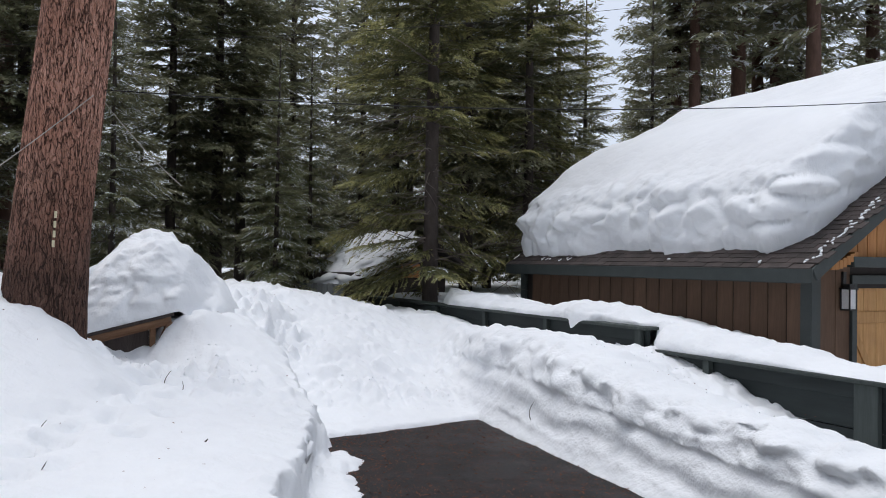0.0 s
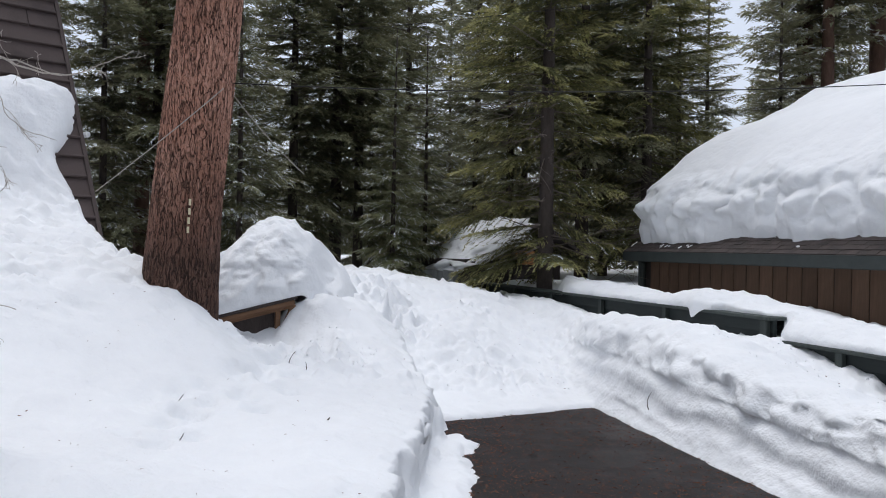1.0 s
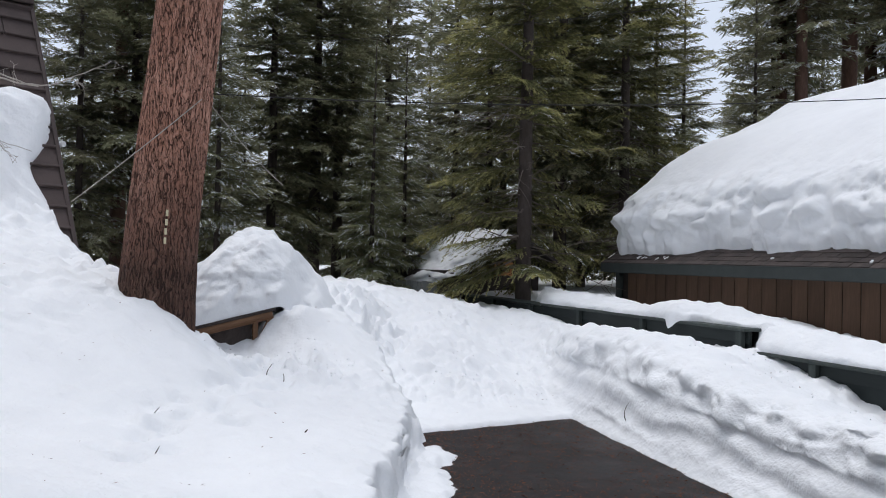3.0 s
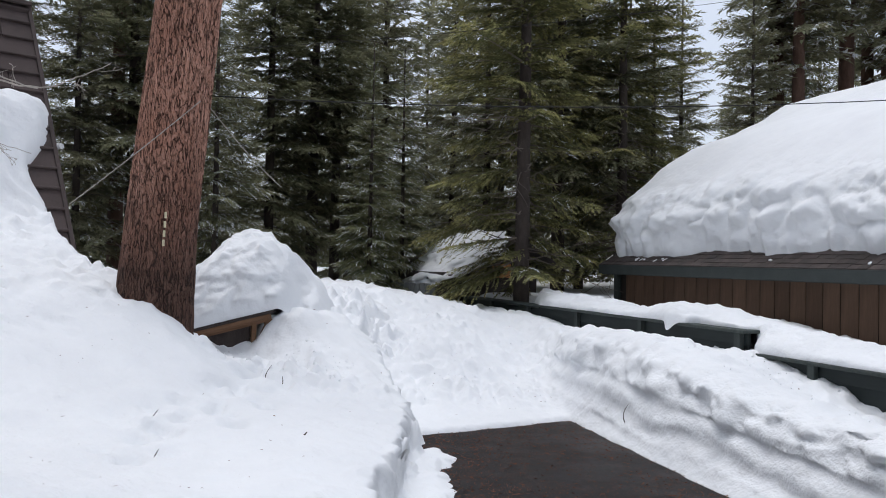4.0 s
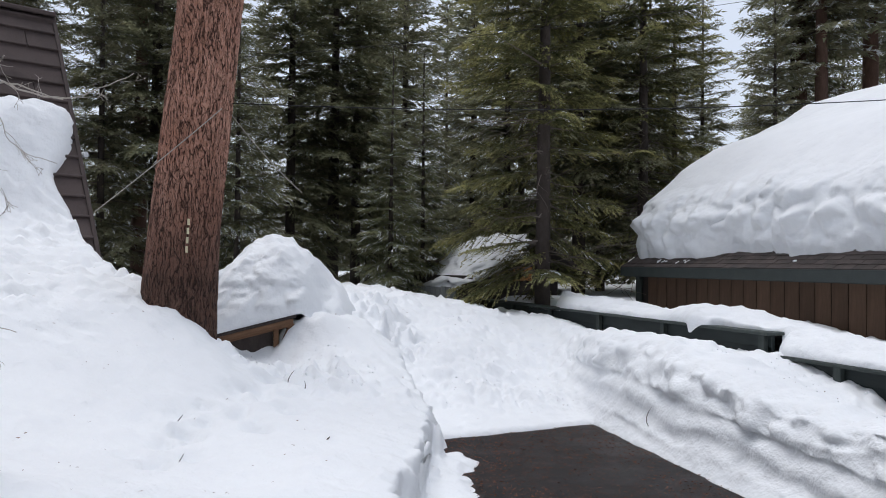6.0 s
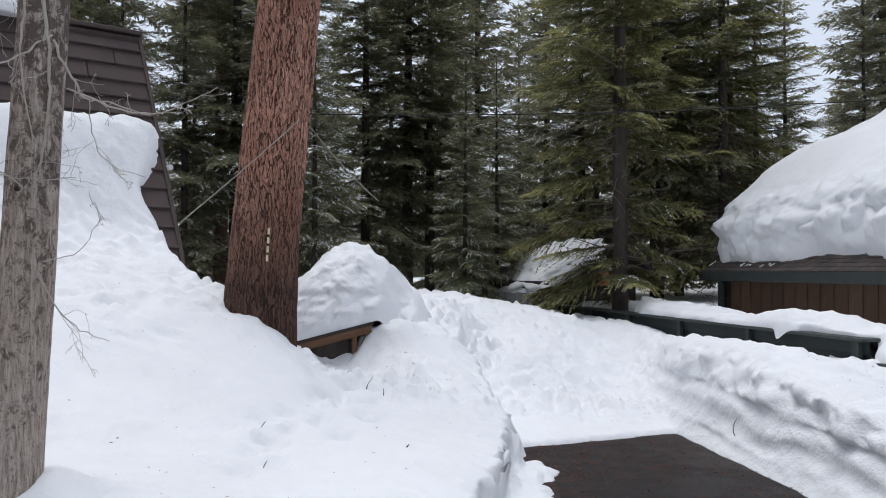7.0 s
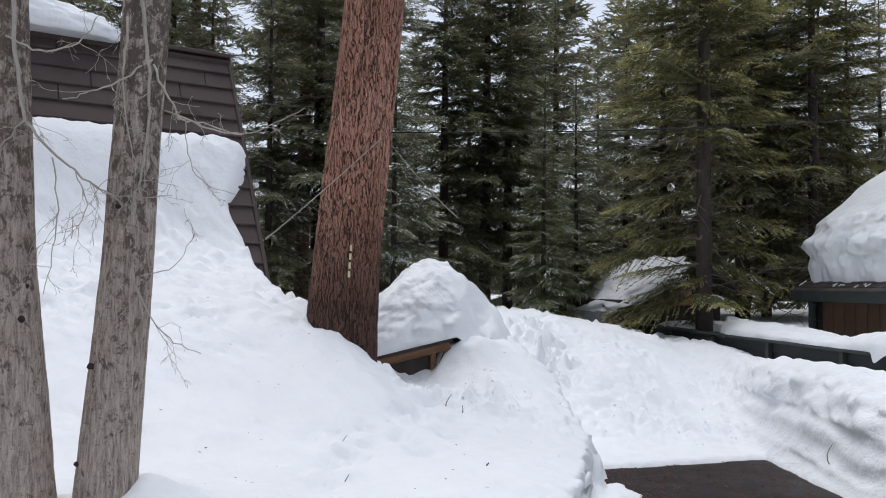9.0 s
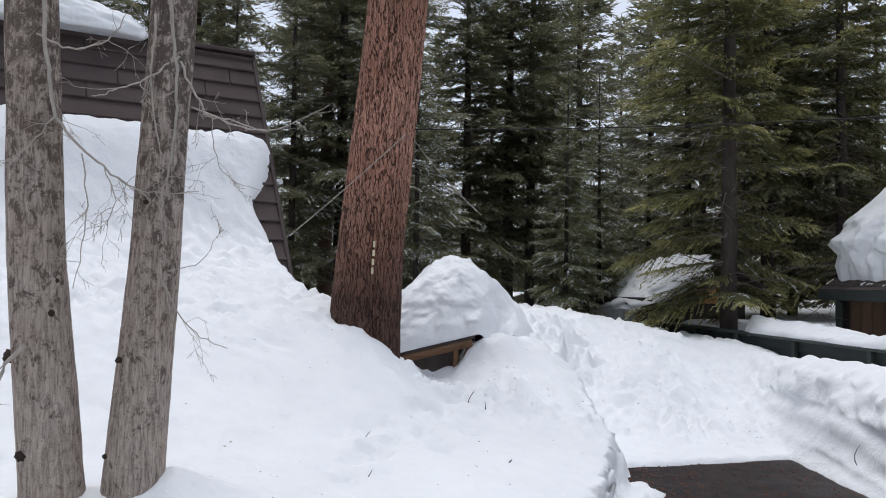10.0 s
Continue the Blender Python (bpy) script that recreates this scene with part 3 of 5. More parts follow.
# ---- the stepped timber wall beside the drive ----
timber = thing("timber_wall", WALL, "dark green-grey timber retaining wall with posts and a stepped cap", "retaining wall")
for lo, hi, top in ((-3.75, -0.335, 0.65), (-0.42, 8.9, 0.90)):
    part("cap", boxes(((-0.15, lo, top - 0.04), (0.11, hi, top)), bevel=0.008), M_POSTWOOD, timber)
    part("cap_board", boxes(((-0.055, lo + 0.04, top - 0.19), (-0.03, hi - 0.04, top - 0.041)), bevel=0.004), M_GREENWOOD, timber)
for lo, hi, top in ((-3.7, -1.42, 0.61), (-1.42, -0.36, 0.61), (-0.36, 1.75, 0.86), (1.75, 3.55, 0.86), (3.55, 5.33, 0.86), (5.33, 7.0, 0.86), (7.0, 8.85, 0.86)):
    for z0, z1 in ((-0.6, -0.22), (-0.21, 0.16), (0.17, top)):
        part("board", boxes(((-0.03, lo + 0.003, z0), (0.02, hi - 0.003, z1)), bevel=0.004), M_GREENWOOD, timber)
for yy, top, w in ((-3.36, 0.609, 0.24), (-1.42, 0.609, 0.10), (-0.275, 0.859, 0.11), (1.75, 0.859, 0.09), (3.55, 0.859, 0.09), (5.33, 0.859, 0.09), (7.0, 0.859, 0.09), (8.75, 0.859, 0.09)):
    part("post", boxes(((-0.125, yy - w / 2, -0.6), (-0.057, yy + w / 2, top)), bevel=0.006), M_POSTWOOD, timber, "weathered grey-green post")


def wall_drift():
    """The drift between the garage and the wall: it lies on the cap, spills over it and steps down with it."""
    wy = np.concatenate([np.arange(-4.2, 1.6, 0.028), np.arange(1.6, 6.28, 0.045)])
    crest = np.interp(wy, (-4.2, -3.2, -2.9, -2.1, -1.1, -0.4, 0.2, 0.74, 1.2, 1.78, 2.1, 3.35, 4.45, 5.6, 6.1), (0.665, 0.675, 0.72, 0.84, 0.92, 1.01, 1.08, 1.16, 1.19, 1.12, 1.07, 1.08, 1.15, 1.19, 1.15))
    low = np.where(wy > -0.41, 0.902, 0.652)
    front = -0.125 - 0.05 * wave(wy, wy * 0, 0.6, 31, 4) + 0.13 * ss(-0.50, -0.36, wy) * ss(0.72, 0.60, wy) - 0.10 * np.exp(-((wy - 0.98) / 0.15) ** 2) + 0.10 * ss(-0.62, -0.40, wy) * ss(-0.2, -0.4, wy)
    t = np.concatenate([np.linspace(0, 1, 26), 1 + np.linspace(0.08, 1, 16)])
    T, Y = np.meshgrid(t, wy)
    C, L, F = crest[:, None], low[:, None], front[:, None]
    s_ = np.clip(T, 0, 1)
    x = np.where(T <= 1, F + (0.48 - F) * s_ ** 1.3, 0.48 + (T - 1) * 1.66)
    end = np.sqrt(np.clip((np.minimum(6.27, 4.80 + 2.2 * (x + 0.13)) + 0.15 * wave(x, Y, 0.3, 39, 3) - Y) / 0.20, 0, 1))
    rise = (1 - (1 - s_) ** (1.7 + 0.7 * ss(-0.5, 0.8, Y))) ** 0.68
    lump = (0.13 * np.abs(wave(x, Y, 0.42, 35, 3, 0.5)) + 0.03 * wave(x, Y, 0.9, 36, 3) + 0.012 * wave(x, Y, 0.12, 37, 2) - 0.075) * ss(-3.4, -2.0, Y)
    z = L + np.maximum(0.0, (C - L + lump * ss(0, 0.25, s_)) * rise * end)
    z = np.where(T > 1, z - 0.20 * np.clip(x - 0.48, 0, 2), z)
    x = x - 0.09 * np.abs(wave(Y, z, 0.30, 38, 3)) * np.sin(math.pi * np.clip(s_ * 1.6, 0, 1))
    droop = np.exp(-((Y - 0.98) / 0.10) ** 2) * ss(0.12, 0.0, s_)
    z = z - 0.12 * droop
    z = np.where(end <= 0, L - 0.06, z)
    n, m = T.shape
    i = np.arange(n * m).reshape(n, m)
    q = np.stack([i[:-1, :-1], i[:-1, 1:], i[1:, 1:], i[1:, :-1]], -1).reshape(-1, 4)
    ob = new("snow_drift", mesh_from("snow_drift", np.stack([x, Y, z], -1).reshape(-1, 3).tolist(), q.tolist(), M_SNOW, True))
    ob.matrix_world = WALL
    return tagged(ob, "long drift of white snow lying on the timber wall cap", "snow")


wall_drift()

# ---- the house: its steep roof comes down to the snow ----
house = thing("house", HOUSE, "A-frame house with a steep dark brown panelled roof", "house")
RS = math.degrees(math.atan(1.65))
hs = pose(0, 0, 5.5, RS, 0, 0)
roof_house = part("roof", boxes(((-17.0, -7.6, -0.16), (-0.02, 0.0, -0.02))), M_METALROOF, house)
roof_house.matrix_basis = hs
part("far_slope", boxes(((-17.0, 0.0, -0.18), (-0.02, 7.6, -0.02))), M_METALROOF, house).matrix_basis = pose(0, 0.02, 5.5, -RS, 0, 0)
part("rake_trim", boxes(((-0.03, -7.6, -0.20), (0.03, 0.03, 0.035)), bevel=0.006), M_METALROOF, house).matrix_basis = hs
part("ridge_cap", boxes(((-17.0, -0.12, -0.02), (0.02, 0.10, 0.05)), bevel=0.012), M_METALROOF, house).matrix_basis = pose(0, 0, 5.5)
pw = bmesh.new()
box(pw, (0, -0.345, 0.0), (1.296, 0.0, 0.022), 0.004)
box(pw, (0, -0.358, 0.0), (1.296, -0.318, 0.055), 0.010)
pw_me = link_mesh("roof_panel", pw, M_METALROOF)
rng = random.Random(12)
for row in range(14):
    for col in range(6):
        ob = new("roof_panel", pw_me)
        ob.parent = roof_house
        ob.matrix_basis = pose(-1.31 * (col + 1) - 0.02 - 0.43 * (row % 3) + (0.86 if row % 3 else 0) * 0, -0.06 - row * 0.34, -0.018, -2.2, 0, rng.uniform(-0.08, 0.08))
    if row % 3:
        ob = new("roof_panel", pw_me)
        ob.parent = roof_house
        ob.matrix_basis = pose(-0.43 * (row % 3) - 0.02, -0.06 - row * 0.34, -0.0185, -2.2, 0, 0) @ Matrix.Diagonal((0.33 * (row % 3), 1, 1, 1))
gab = bmesh.new()
gv = [gab.verts.new(p) for p in ((-0.5, -3.6, -0.6), (-0.5, 3.6, -0.6), (-0.5, 0, 5.3), (-0.62, -3.6, -0.6), (-0.62, 3.6, -0.6), (-0.62, 0, 5.3))]
gab.faces.new(gv[:3]), gab.faces.new(gv[3:][::-1])
for i in range(3):
    gab.faces.new((gv[i], gv[3 + i], gv[3 + (i + 1) % 3], gv[(i + 1) % 3]))
part("gable_wall", gab, M_SIDING, house)


pipe = thing("vent_pipe", HOUSE @ pose(0.05, -1.40, 3.19), "short pale pipe end sticking out at the house roof edge", "pipe")
part("tube", tube(bmesh.new(), [(-0.05, 0.04, 0), (0.0, 0.0, 0), (0.03, -0.07, 0.0)], [0.042] * 3, 14), M_ICE, pipe)


def lump_mesh(name, size, seed, bumpy=0.16, sub=5, flat=0.35, taper=0.0):
    """A rounded, uneven lump of snow with a flat foot."""
    bm = bmesh.new()
    bmesh.ops.create_icosphere(bm, subdivisions=sub, radius=1.0)
    for v in bm.verts:
        p = v.co.copy()
        n = noise.fractal(p * 1.3 + Vector((seed, 0, 0)), 0.9, 2.0, 4) * bumpy + noise.fractal(p * 4.5 + Vector((seed, 9, 0)), 0.9, 2.0, 3) * bumpy * 0.35
        p = p * (1 + n)
        w = 1 + taper * (0.35 - max(p.z, 0))
        p.x, p.y = p.x * w, p.y * w
        if p.z < -flat:
            p.z = -flat
        v.co = Vector((p.x * size[0], p.y * size[1], (p.z + flat) * size[2]))
    return link_mesh(name, bm, M_SNOW, True)


ridge_snow = new("ridge_snow", lump_mesh("ridge_snow", (1.35, 0.42, 0.40), 3.0, 0.14))
ridge_snow.matrix_world = HOUSE @ pose(-3.15, -0.12, 5.42)
tagged(ridge_snow, "white lump of snow left on the house ridge", "snow")


# ---- the big pine beside the snow pile ----
def bark_material(name, ridge, ridge2, furrow, size=1.0, bump=1.0, dist=0.03, foot=0.0):
    """Flaky bark: warped upright plates, thin cracks between them and fine flakes."""
    k = Nodes(name)
    w = k.co
    nz = k.t.nodes.new("ShaderNodeTexNoise")
    k.link(w, nz.inputs["Vector"])
    nz.inputs["Scale"].default_value, nz.inputs["Detail"].default_value = 9.0 / size, 4.0
    warp = k.mix(0.028 * size, w, nz.outputs["Color"], "LINEAR_LIGHT")
    v2 = k.cells(k.stretch(warp, (24 / size, 24 / size, 7 / size)), 1.0)

    def furrows(scale, tall, wide):
        vein = k.noise(k.stretch(warp, (1, 1, tall)), scale / size, 1.5, 0.5)
        return k.ramp(k.math("ABSOLUTE", k.math("SUBTRACT", vein, 0.5)), (0.004, 0.0), (wide, 1.0))

    edge = furrows(25.0, 0.16, 0.050)
    crack = k.math("MULTIPLY_ADD", furrows(47.0, 0.26, 0.045), 0.55)
    crack.node.inputs[2].default_value = 0.45
    flake = k.noise(k.stretch(w, (1, 1, 0.4)), 70.0 / size, 6, 0.7)
    big = k.noise(w, 1.3, 4, 0.6)
    c = k.mix(k.ramp(flake, (0.3, 0.0), (0.7, 1.0)), ridge, ridge2)
    c = k.mix(k.ramp(v2.outputs["Color"], (0.0, 0.0), (1.0, 0.5)), c, tuple(0.6 * x for x in ridge))
    c = k.mix(k.ramp(big, (0.4, 0.0), (0.68, 0.7)), c, tuple(0.6 * x for x in ridge))
    both = k.math("MULTIPLY", crack, edge)
    c = k.mix(both, furrow, c)
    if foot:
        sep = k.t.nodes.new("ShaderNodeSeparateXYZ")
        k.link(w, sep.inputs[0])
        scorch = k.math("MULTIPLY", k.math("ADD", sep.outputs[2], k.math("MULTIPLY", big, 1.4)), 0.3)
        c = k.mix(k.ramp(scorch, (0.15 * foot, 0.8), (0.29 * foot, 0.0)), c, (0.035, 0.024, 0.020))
    h = k.math("ADD", both, k.math("MULTIPLY", flake, 0.4))
    return k.done(c, 0.9, k.bump(h, bump, dist), spec=0.2)


def trunk_mesh(name, pts, radii, mat, sides, step, rough, seed, flare=0.0, ridges=0.0, rcount=26):
    """A round trunk along a line of points, with lumps, a flared foot and, if wanted, furrowed bark."""
    pts = [Vector(p) for p in pts]
    dist = [0.0]
    for a, b in zip(pts, pts[1:]):
        dist.append(dist[-1] + (b - a).length)
    n = max(2, int(dist[-1] / step))
    s = np.linspace(0, dist[-1], n + 1)
    cx, cy, cz = (np.interp(s, dist, [p[i] for p in pts]) for i in range(3))
    for c in (cx, cy):
        for _ in range(max(1, int(0.25 / step))):
            c[1:-1] = (c[:-2] + 2 * c[1:-1] + c[2:]) / 4
    rr = np.interp(s, dist, radii)
    rr = rr * (1 + flare * np.exp(-s / 0.35))
    th = np.linspace(0, 2 * math.pi, sides, endpoint=False)
    T, S = np.meshgrid(th, s)
    r = np.repeat(rr[:, None], sides, 1)
    cs, sn = np.cos(T), np.sin(T)
    lump = wave(cs * 1.3 + 7, S * 0.8 + sn * 1.3, 0.6, seed, 3)
    r = r * (1 + rough * lump)
    if ridges:
        wob = wave(S + 11 * cs, sn * 3.0, 0.5, seed + 1, 3) * 0.35
        fur = np.abs(np.sin(0.5 * rcount * (T + wob * 0.5)))
        brk = wave(S * 3.0 + np.floor(rcount * T / (2 * math.pi)) * 5.7, T * 0, 0.45, seed + 2, 2)
        r = r + ridges * (np.sqrt(fur) - 0.7) + ridges * 0.5 * brk
    X, Y, Z = cx[:, None] + r * cs, cy[:, None] + r * sn, np.repeat(cz[:, None], sides, 1)
    idx = np.arange((n + 1) * sides).reshape(n + 1, sides)
    nxt = np.roll(idx, -1, 1)
    quads = np.stack([idx[:-1], nxt[:-1], nxt[1:], idx[1:]], -1).reshape(-1, 4)
    return mesh_from(name, np.stack([X, Y, Z], -1).reshape(-1, 3).tolist(), quads.tolist(), mat, True)


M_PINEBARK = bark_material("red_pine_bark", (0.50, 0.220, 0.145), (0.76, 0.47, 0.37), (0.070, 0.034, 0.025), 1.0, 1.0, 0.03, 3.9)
M_BURNT = plain("dark_rough_bark", (0.03, 0.022, 0.02), (0.055, 0.042, 0.038), 7, 0.9, 0.8, 0.02, (1, 1, 0.3))
PINE = (-2.90, 8.34)
pine = thing("pine_tree", pose(PINE[0], PINE[1], 0.2), "tall old pine with thick red-brown plated bark standing in snow", "tree")
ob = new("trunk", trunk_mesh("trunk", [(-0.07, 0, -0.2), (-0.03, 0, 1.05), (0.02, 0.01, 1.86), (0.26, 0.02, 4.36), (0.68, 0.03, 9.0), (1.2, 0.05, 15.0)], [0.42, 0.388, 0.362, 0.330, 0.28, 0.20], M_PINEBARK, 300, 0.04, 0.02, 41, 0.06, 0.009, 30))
ob.parent = pine
M_MARK = plain("pale_yellow_paint", (0.62, 0.55, 0.35), (0.72, 0.66, 0.46), 12, 0.5)
for i in range(4):
    z = 2.06 - 0.092 * i - 0.2
    cxp = 0.055 * z
    ang = radians(-77)
    rad = 0.408 - 0.0172 * z + 0.026
    m = pose(cxp + rad * math.cos(ang), rad * math.sin(ang), z, 90, 0, 13)
    bm = boxes(((-0.012, -0.032, 0.0), (0.012, 0.032, 0.010)), bevel=0.003)
    p = part("mark", bm, M_MARK, pine, "small pale painted mark")
    p.matrix_basis = m
crown = bmesh.new()
rng = random.Random(77)
for i in range(26):
    z = 9.2 + i * 0.33
    a = i * 2.4
    L = 2.6 * (1 - 0.5 * i / 26)
    tube(crown, [(0.45, 0, z), (0.45 + 0.5 * L * math.cos(a), 0.5 * L * math.sin(a), z + 0.1), (0.45 + L * math.cos(a), L * math.sin(a), z + 0.5)], [0.06, 0.04, 0.01], 6)
part("branchwork", crown, M_BURNT, pine)["kind"] = "stuff"

# ---- wires at the pine ----
M_WIRE = plain("dark_wire", (0.012, 0.012, 0.013), (0.02, 0.02, 0.022), 10, 0.85)
M_WIRE2 = plain("pale_galvanised_wire", (0.34, 0.31, 0.28), (0.46, 0.43, 0.39), 10, 0.5)


def cable(name, a, b, sag, r, mat, label, category="cable"):
    a, b = Vector(a), Vector(b)
    pts = [a.lerp(b, i / 24) - Vector((0, 0, 4 * sag * (i / 24) * (1 - i / 24))) for i in range(25)]
    ob = new(name, link_mesh(name, tube(bmesh.new(), pts, [r] * 25, 6), mat, True))
    return tagged(ob, label, category)


cable("power_cable", (-2.42, 8.36, 3.34), (16.0, 9.6, 5.3), 0.60, 0.0055, M_WIRE, "thin black power cable strung from the pine past the garage")
cable("power_cable", (-9.0, 12.0, 4.5), (18.0, 12.0, 8.8), 0.95, 0.0035, M_WIRE, "thin black overhead cable crossing in front of the firs")
cable("guy_wire", (-2.42, 8.04, 3.22), (-3.46, 7.50, 2.12), 0.015, 0.005, M_WIRE2, "pale galvanised guy wire tied round the pine trunk")
cable("guy_wire", (-2.42, 8.40, 3.22), (-1.79, 9.07, 2.46), 0.04, 0.005, M_WIRE2, "loose pale wire end hanging from the pine trunk")

# ---- the two grey trunks close by ----


def grey_bark():
    """Young grey bark: fine upright fissures, cross bands of lenticels and dark lichen blotches higher up."""
    k = Nodes("grey_fissured_bark")
    w = k.co
    fiss = k.noise(k.stretch(w, (1, 1, 0.14)), 62.0, 5, 0.7, 0.5)
    band = k.noise(k.stretch(w, (1, 1, 4.5)), 16.0, 4, 0.65, 0.5)
    blotch = k.noise(k.stretch(w, (1, 1, 0.7)), 17.0, 6, 0.78, 0.4)
    fine = k.noise(w, 140.0, 3, 0.6)
    big = k.noise(w, 2.2, 3, 0.5)
    sep = k.t.nodes.new("ShaderNodeSeparateXYZ")
    k.link(w, sep.inputs[0])
    c = k.mix(k.ramp(fiss, (0.34, 0.0), (0.62, 1.0)), (0.110, 0.086, 0.072), (0.52, 0.435, 0.38))
    c = k.mix(k.ramp(fine, (0.35, 0.0), (0.75, 0.5)), c, (0.62, 0.54, 0.48))
    c = k.mix(k.ramp(band, (0.60, 0.0), (0.70, 0.6)), c, (0.16, 0.125, 0.105))
    grown = k.math("ADD", blotch, k.math("MULTIPLY", k.math("SUBTRACT", sep.outputs[2], 1.5), 0.055))
    c = k.mix(k.ramp(grown, (0.50, 0.0), (0.58, 0.85)), c, (0.085, 0.066, 0.055))
    c = k.mix(k.ramp(big, (0.45, 0.0), (0.75, 0.3)), c, (0.30, 0.21, 0.16))
    h = k.math("ADD", fiss, k.math("MULTIPLY", band, 0.5))
    return k.done(c, 0.9, k.bump(h, 0.9, 0.012), spec=0.2)


M_ASPEN = grey_bark()
M_TWIG = plain("pale_grey_twig", (0.36, 0.32, 0.28), (0.52, 0.47, 0.42), 25, 0.8, 0.4, 0.002)
M_DARKTWIG = plain("dark_twig", (0.05, 0.038, 0.03), (0.09, 0.07, 0.06), 25, 0.85, 0.4, 0.002)
M_KNOT = plain("dark_knot", (0.025, 0.018, 0.014), (0.06, 0.035, 0.022), 30, 0.95, 0.8, 0.01)


def twig_path(rng, start, way, length, droop, n=14, kink=0.20):
    p, d, pts = Vector(start), Vector(way).normalized(), []
    for i in range(n):
        pts.append(p.copy())
        d = (d + Vector((rng.gauss(0, kink), rng.gauss(0, kink), rng.gauss(0, kink) - droop))).normalized()
        p = p + d * (length / n)
    return pts


def branch(rng, line, r0, r1, twigs, level=1):
    """A bare branch that winds along a few guide points, with thin side twigs, as one bmesh."""
    bm = bmesh.new()
    p = [Vector(q) for q in line]
    p = [p[0] * 2 - p[1]] + p + [p[-1] * 2 - p[-2]]
    pts = []
    for i in range(1, len(p) - 2):
        for j in range(5):
            u = j / 5
            q = 0.5 * (2 * p[i] + (p[i + 1] - p[i - 1]) * u + (2 * p[i - 1] - 5 * p[i] + 4 * p[i + 1] - p[i + 2]) * u * u + (3 * p[i] - p[i - 1] - 3 * p[i + 1] + p[i + 2]) * u ** 3)
            pts.append(q + Vector((rng.gauss(0, 0.005), rng.gauss(0, 0.004), rng.gauss(0, 0.005))))
    pts.append(p[-2])
    n = len(pts)
    tube(bm, pts, [r0 + (r1 - r0) * i / (n - 1) for i in range(n)], 7)

    def side(at_, d, length, r, deep):
        way = (d * 0.6 + Vector((rng.gauss(0, 0.6), rng.gauss(0, 0.25), rng.gauss(-0.25, 0.55)))).normalized()
        q = twig_path(rng, at_, way, length, 0.03, 9, 0.16)
        tube(bm, q, [max(r * (1 - 0.75 * i / 8), 0.0011) for i in range(9)], 5)
        if deep:
            for _ in range(rng.randint(1, 3)):
                i = rng.randint(2, 7)
                side(q[i], (q[i] - q[i - 1]).normalized(), length * rng.uniform(0.3, 0.6), r * 0.6, deep - 1)

    for _ in range(twigs):
        i = rng.randint(n // 4, n - 2)
        side(pts[i], (pts[i + 1] - pts[i]).normalized(), rng.uniform(0.10, 0.30), max(0.0016, 0.45 * r1 + 0.001), level)
    return bm


def grey_tree(x, y, pts, radii, seed, label, boughs, knots):
    tree = thing("aspen_tree", pose(x, y, 0.3), label, "tree", "grey trunks by the drive")
    t = new("trunk", trunk_mesh("trunk", pts, radii, M_ASPEN, 110, 0.025, 0.085, seed, 0.30, 0.004, 34))
    t.parent = tree
    rng = random.Random(seed)
    for line, r0, r1, n in boughs:
        part("bough", branch(rng, line, r0, r1, n, 2), M_TWIG, tree, smooth=True)
    for kx, ky, kz, size in knots:
        bm = bmesh.new()
        bmesh.ops.create_icosphere(bm, subdivisions=3, radius=1.0)
        for v in bm.verts:
            v.co *= 1 + 0.35 * noise.fractal(v.co * 2.4 + Vector((kz * 7, 0, 0)), 1, 2, 3)
            v.co = Vector((v.co.x * size, v.co.y * size * 0.55, v.co.z * size * 0.8))
        part("knot", bm, M_KNOT, tree, smooth=True).matrix_basis = pose(kx, ky, kz)
    return tree


A_LINE = [(0.09, 0.05, -0.3), (0.06, 0.03, 0.25), (-0.04, -0.03, 1.5), (-0.09, -0.07, 2.9), (-0.16, -0.1, 6.0)]
B_LINE = [(0.01, -0.06, -0.3), (0.035, -0.05, 0.25), (0.08, 0.02, 1.5), (0.13, 0.06, 2.9), (0.2, 0.1, 6.0)]
grey_tree(-3.12, 3.67, A_LINE, [0.165, 0.155, 0.142, 0.130, 0.115], 51, "grey-barked deciduous trunk with dark knots and hanging bare twigs",
          [([(0.05, -0.16, 2.85), (0.08, -0.14, 2.47), (0.12, -0.11, 2.21), (0.23, -0.02, 2.03), (0.36, 0.08, 1.91), (0.54, 0.20, 1.76)], 0.012, 0.003, 9),
           ([(0.12, -0.11, 2.21), (0.05, -0.17, 2.08), (-0.02, -0.23, 1.96)], 0.006, 0.003, 3),
           ([(0.22, -0.03, 2.02), (0.24, -0.01, 1.75), (0.23, -0.02, 1.55), (0.20, -0.04, 1.31)], 0.004, 0.002, 6),
           ([(0.04, -0.17, 2.63), (0.16, -0.08, 2.57), (0.30, 0.04, 2.64), (0.41, 0.11, 2.87)], 0.006, 0.003, 5),
           ([(0.04, -0.16, 1.02), (-0.06, -0.19, 0.92), (-0.16, -0.20, 0.70)], 0.014, 0.006, 2),
           ([(0.30, 0.04, 1.96), (0.36, 0.06, 1.78), (0.30, 0.03, 1.60)], 0.0035, 0.002, 8)],
          [(0.095, -0.080, 1.18, 0.030), (0.035, -0.118, 0.78, 0.024), (0.00, -0.132, 0.45, 0.034), (-0.12, -0.09, 0.95, 0.045), (0.11, -0.055, 1.35, 0.016)])
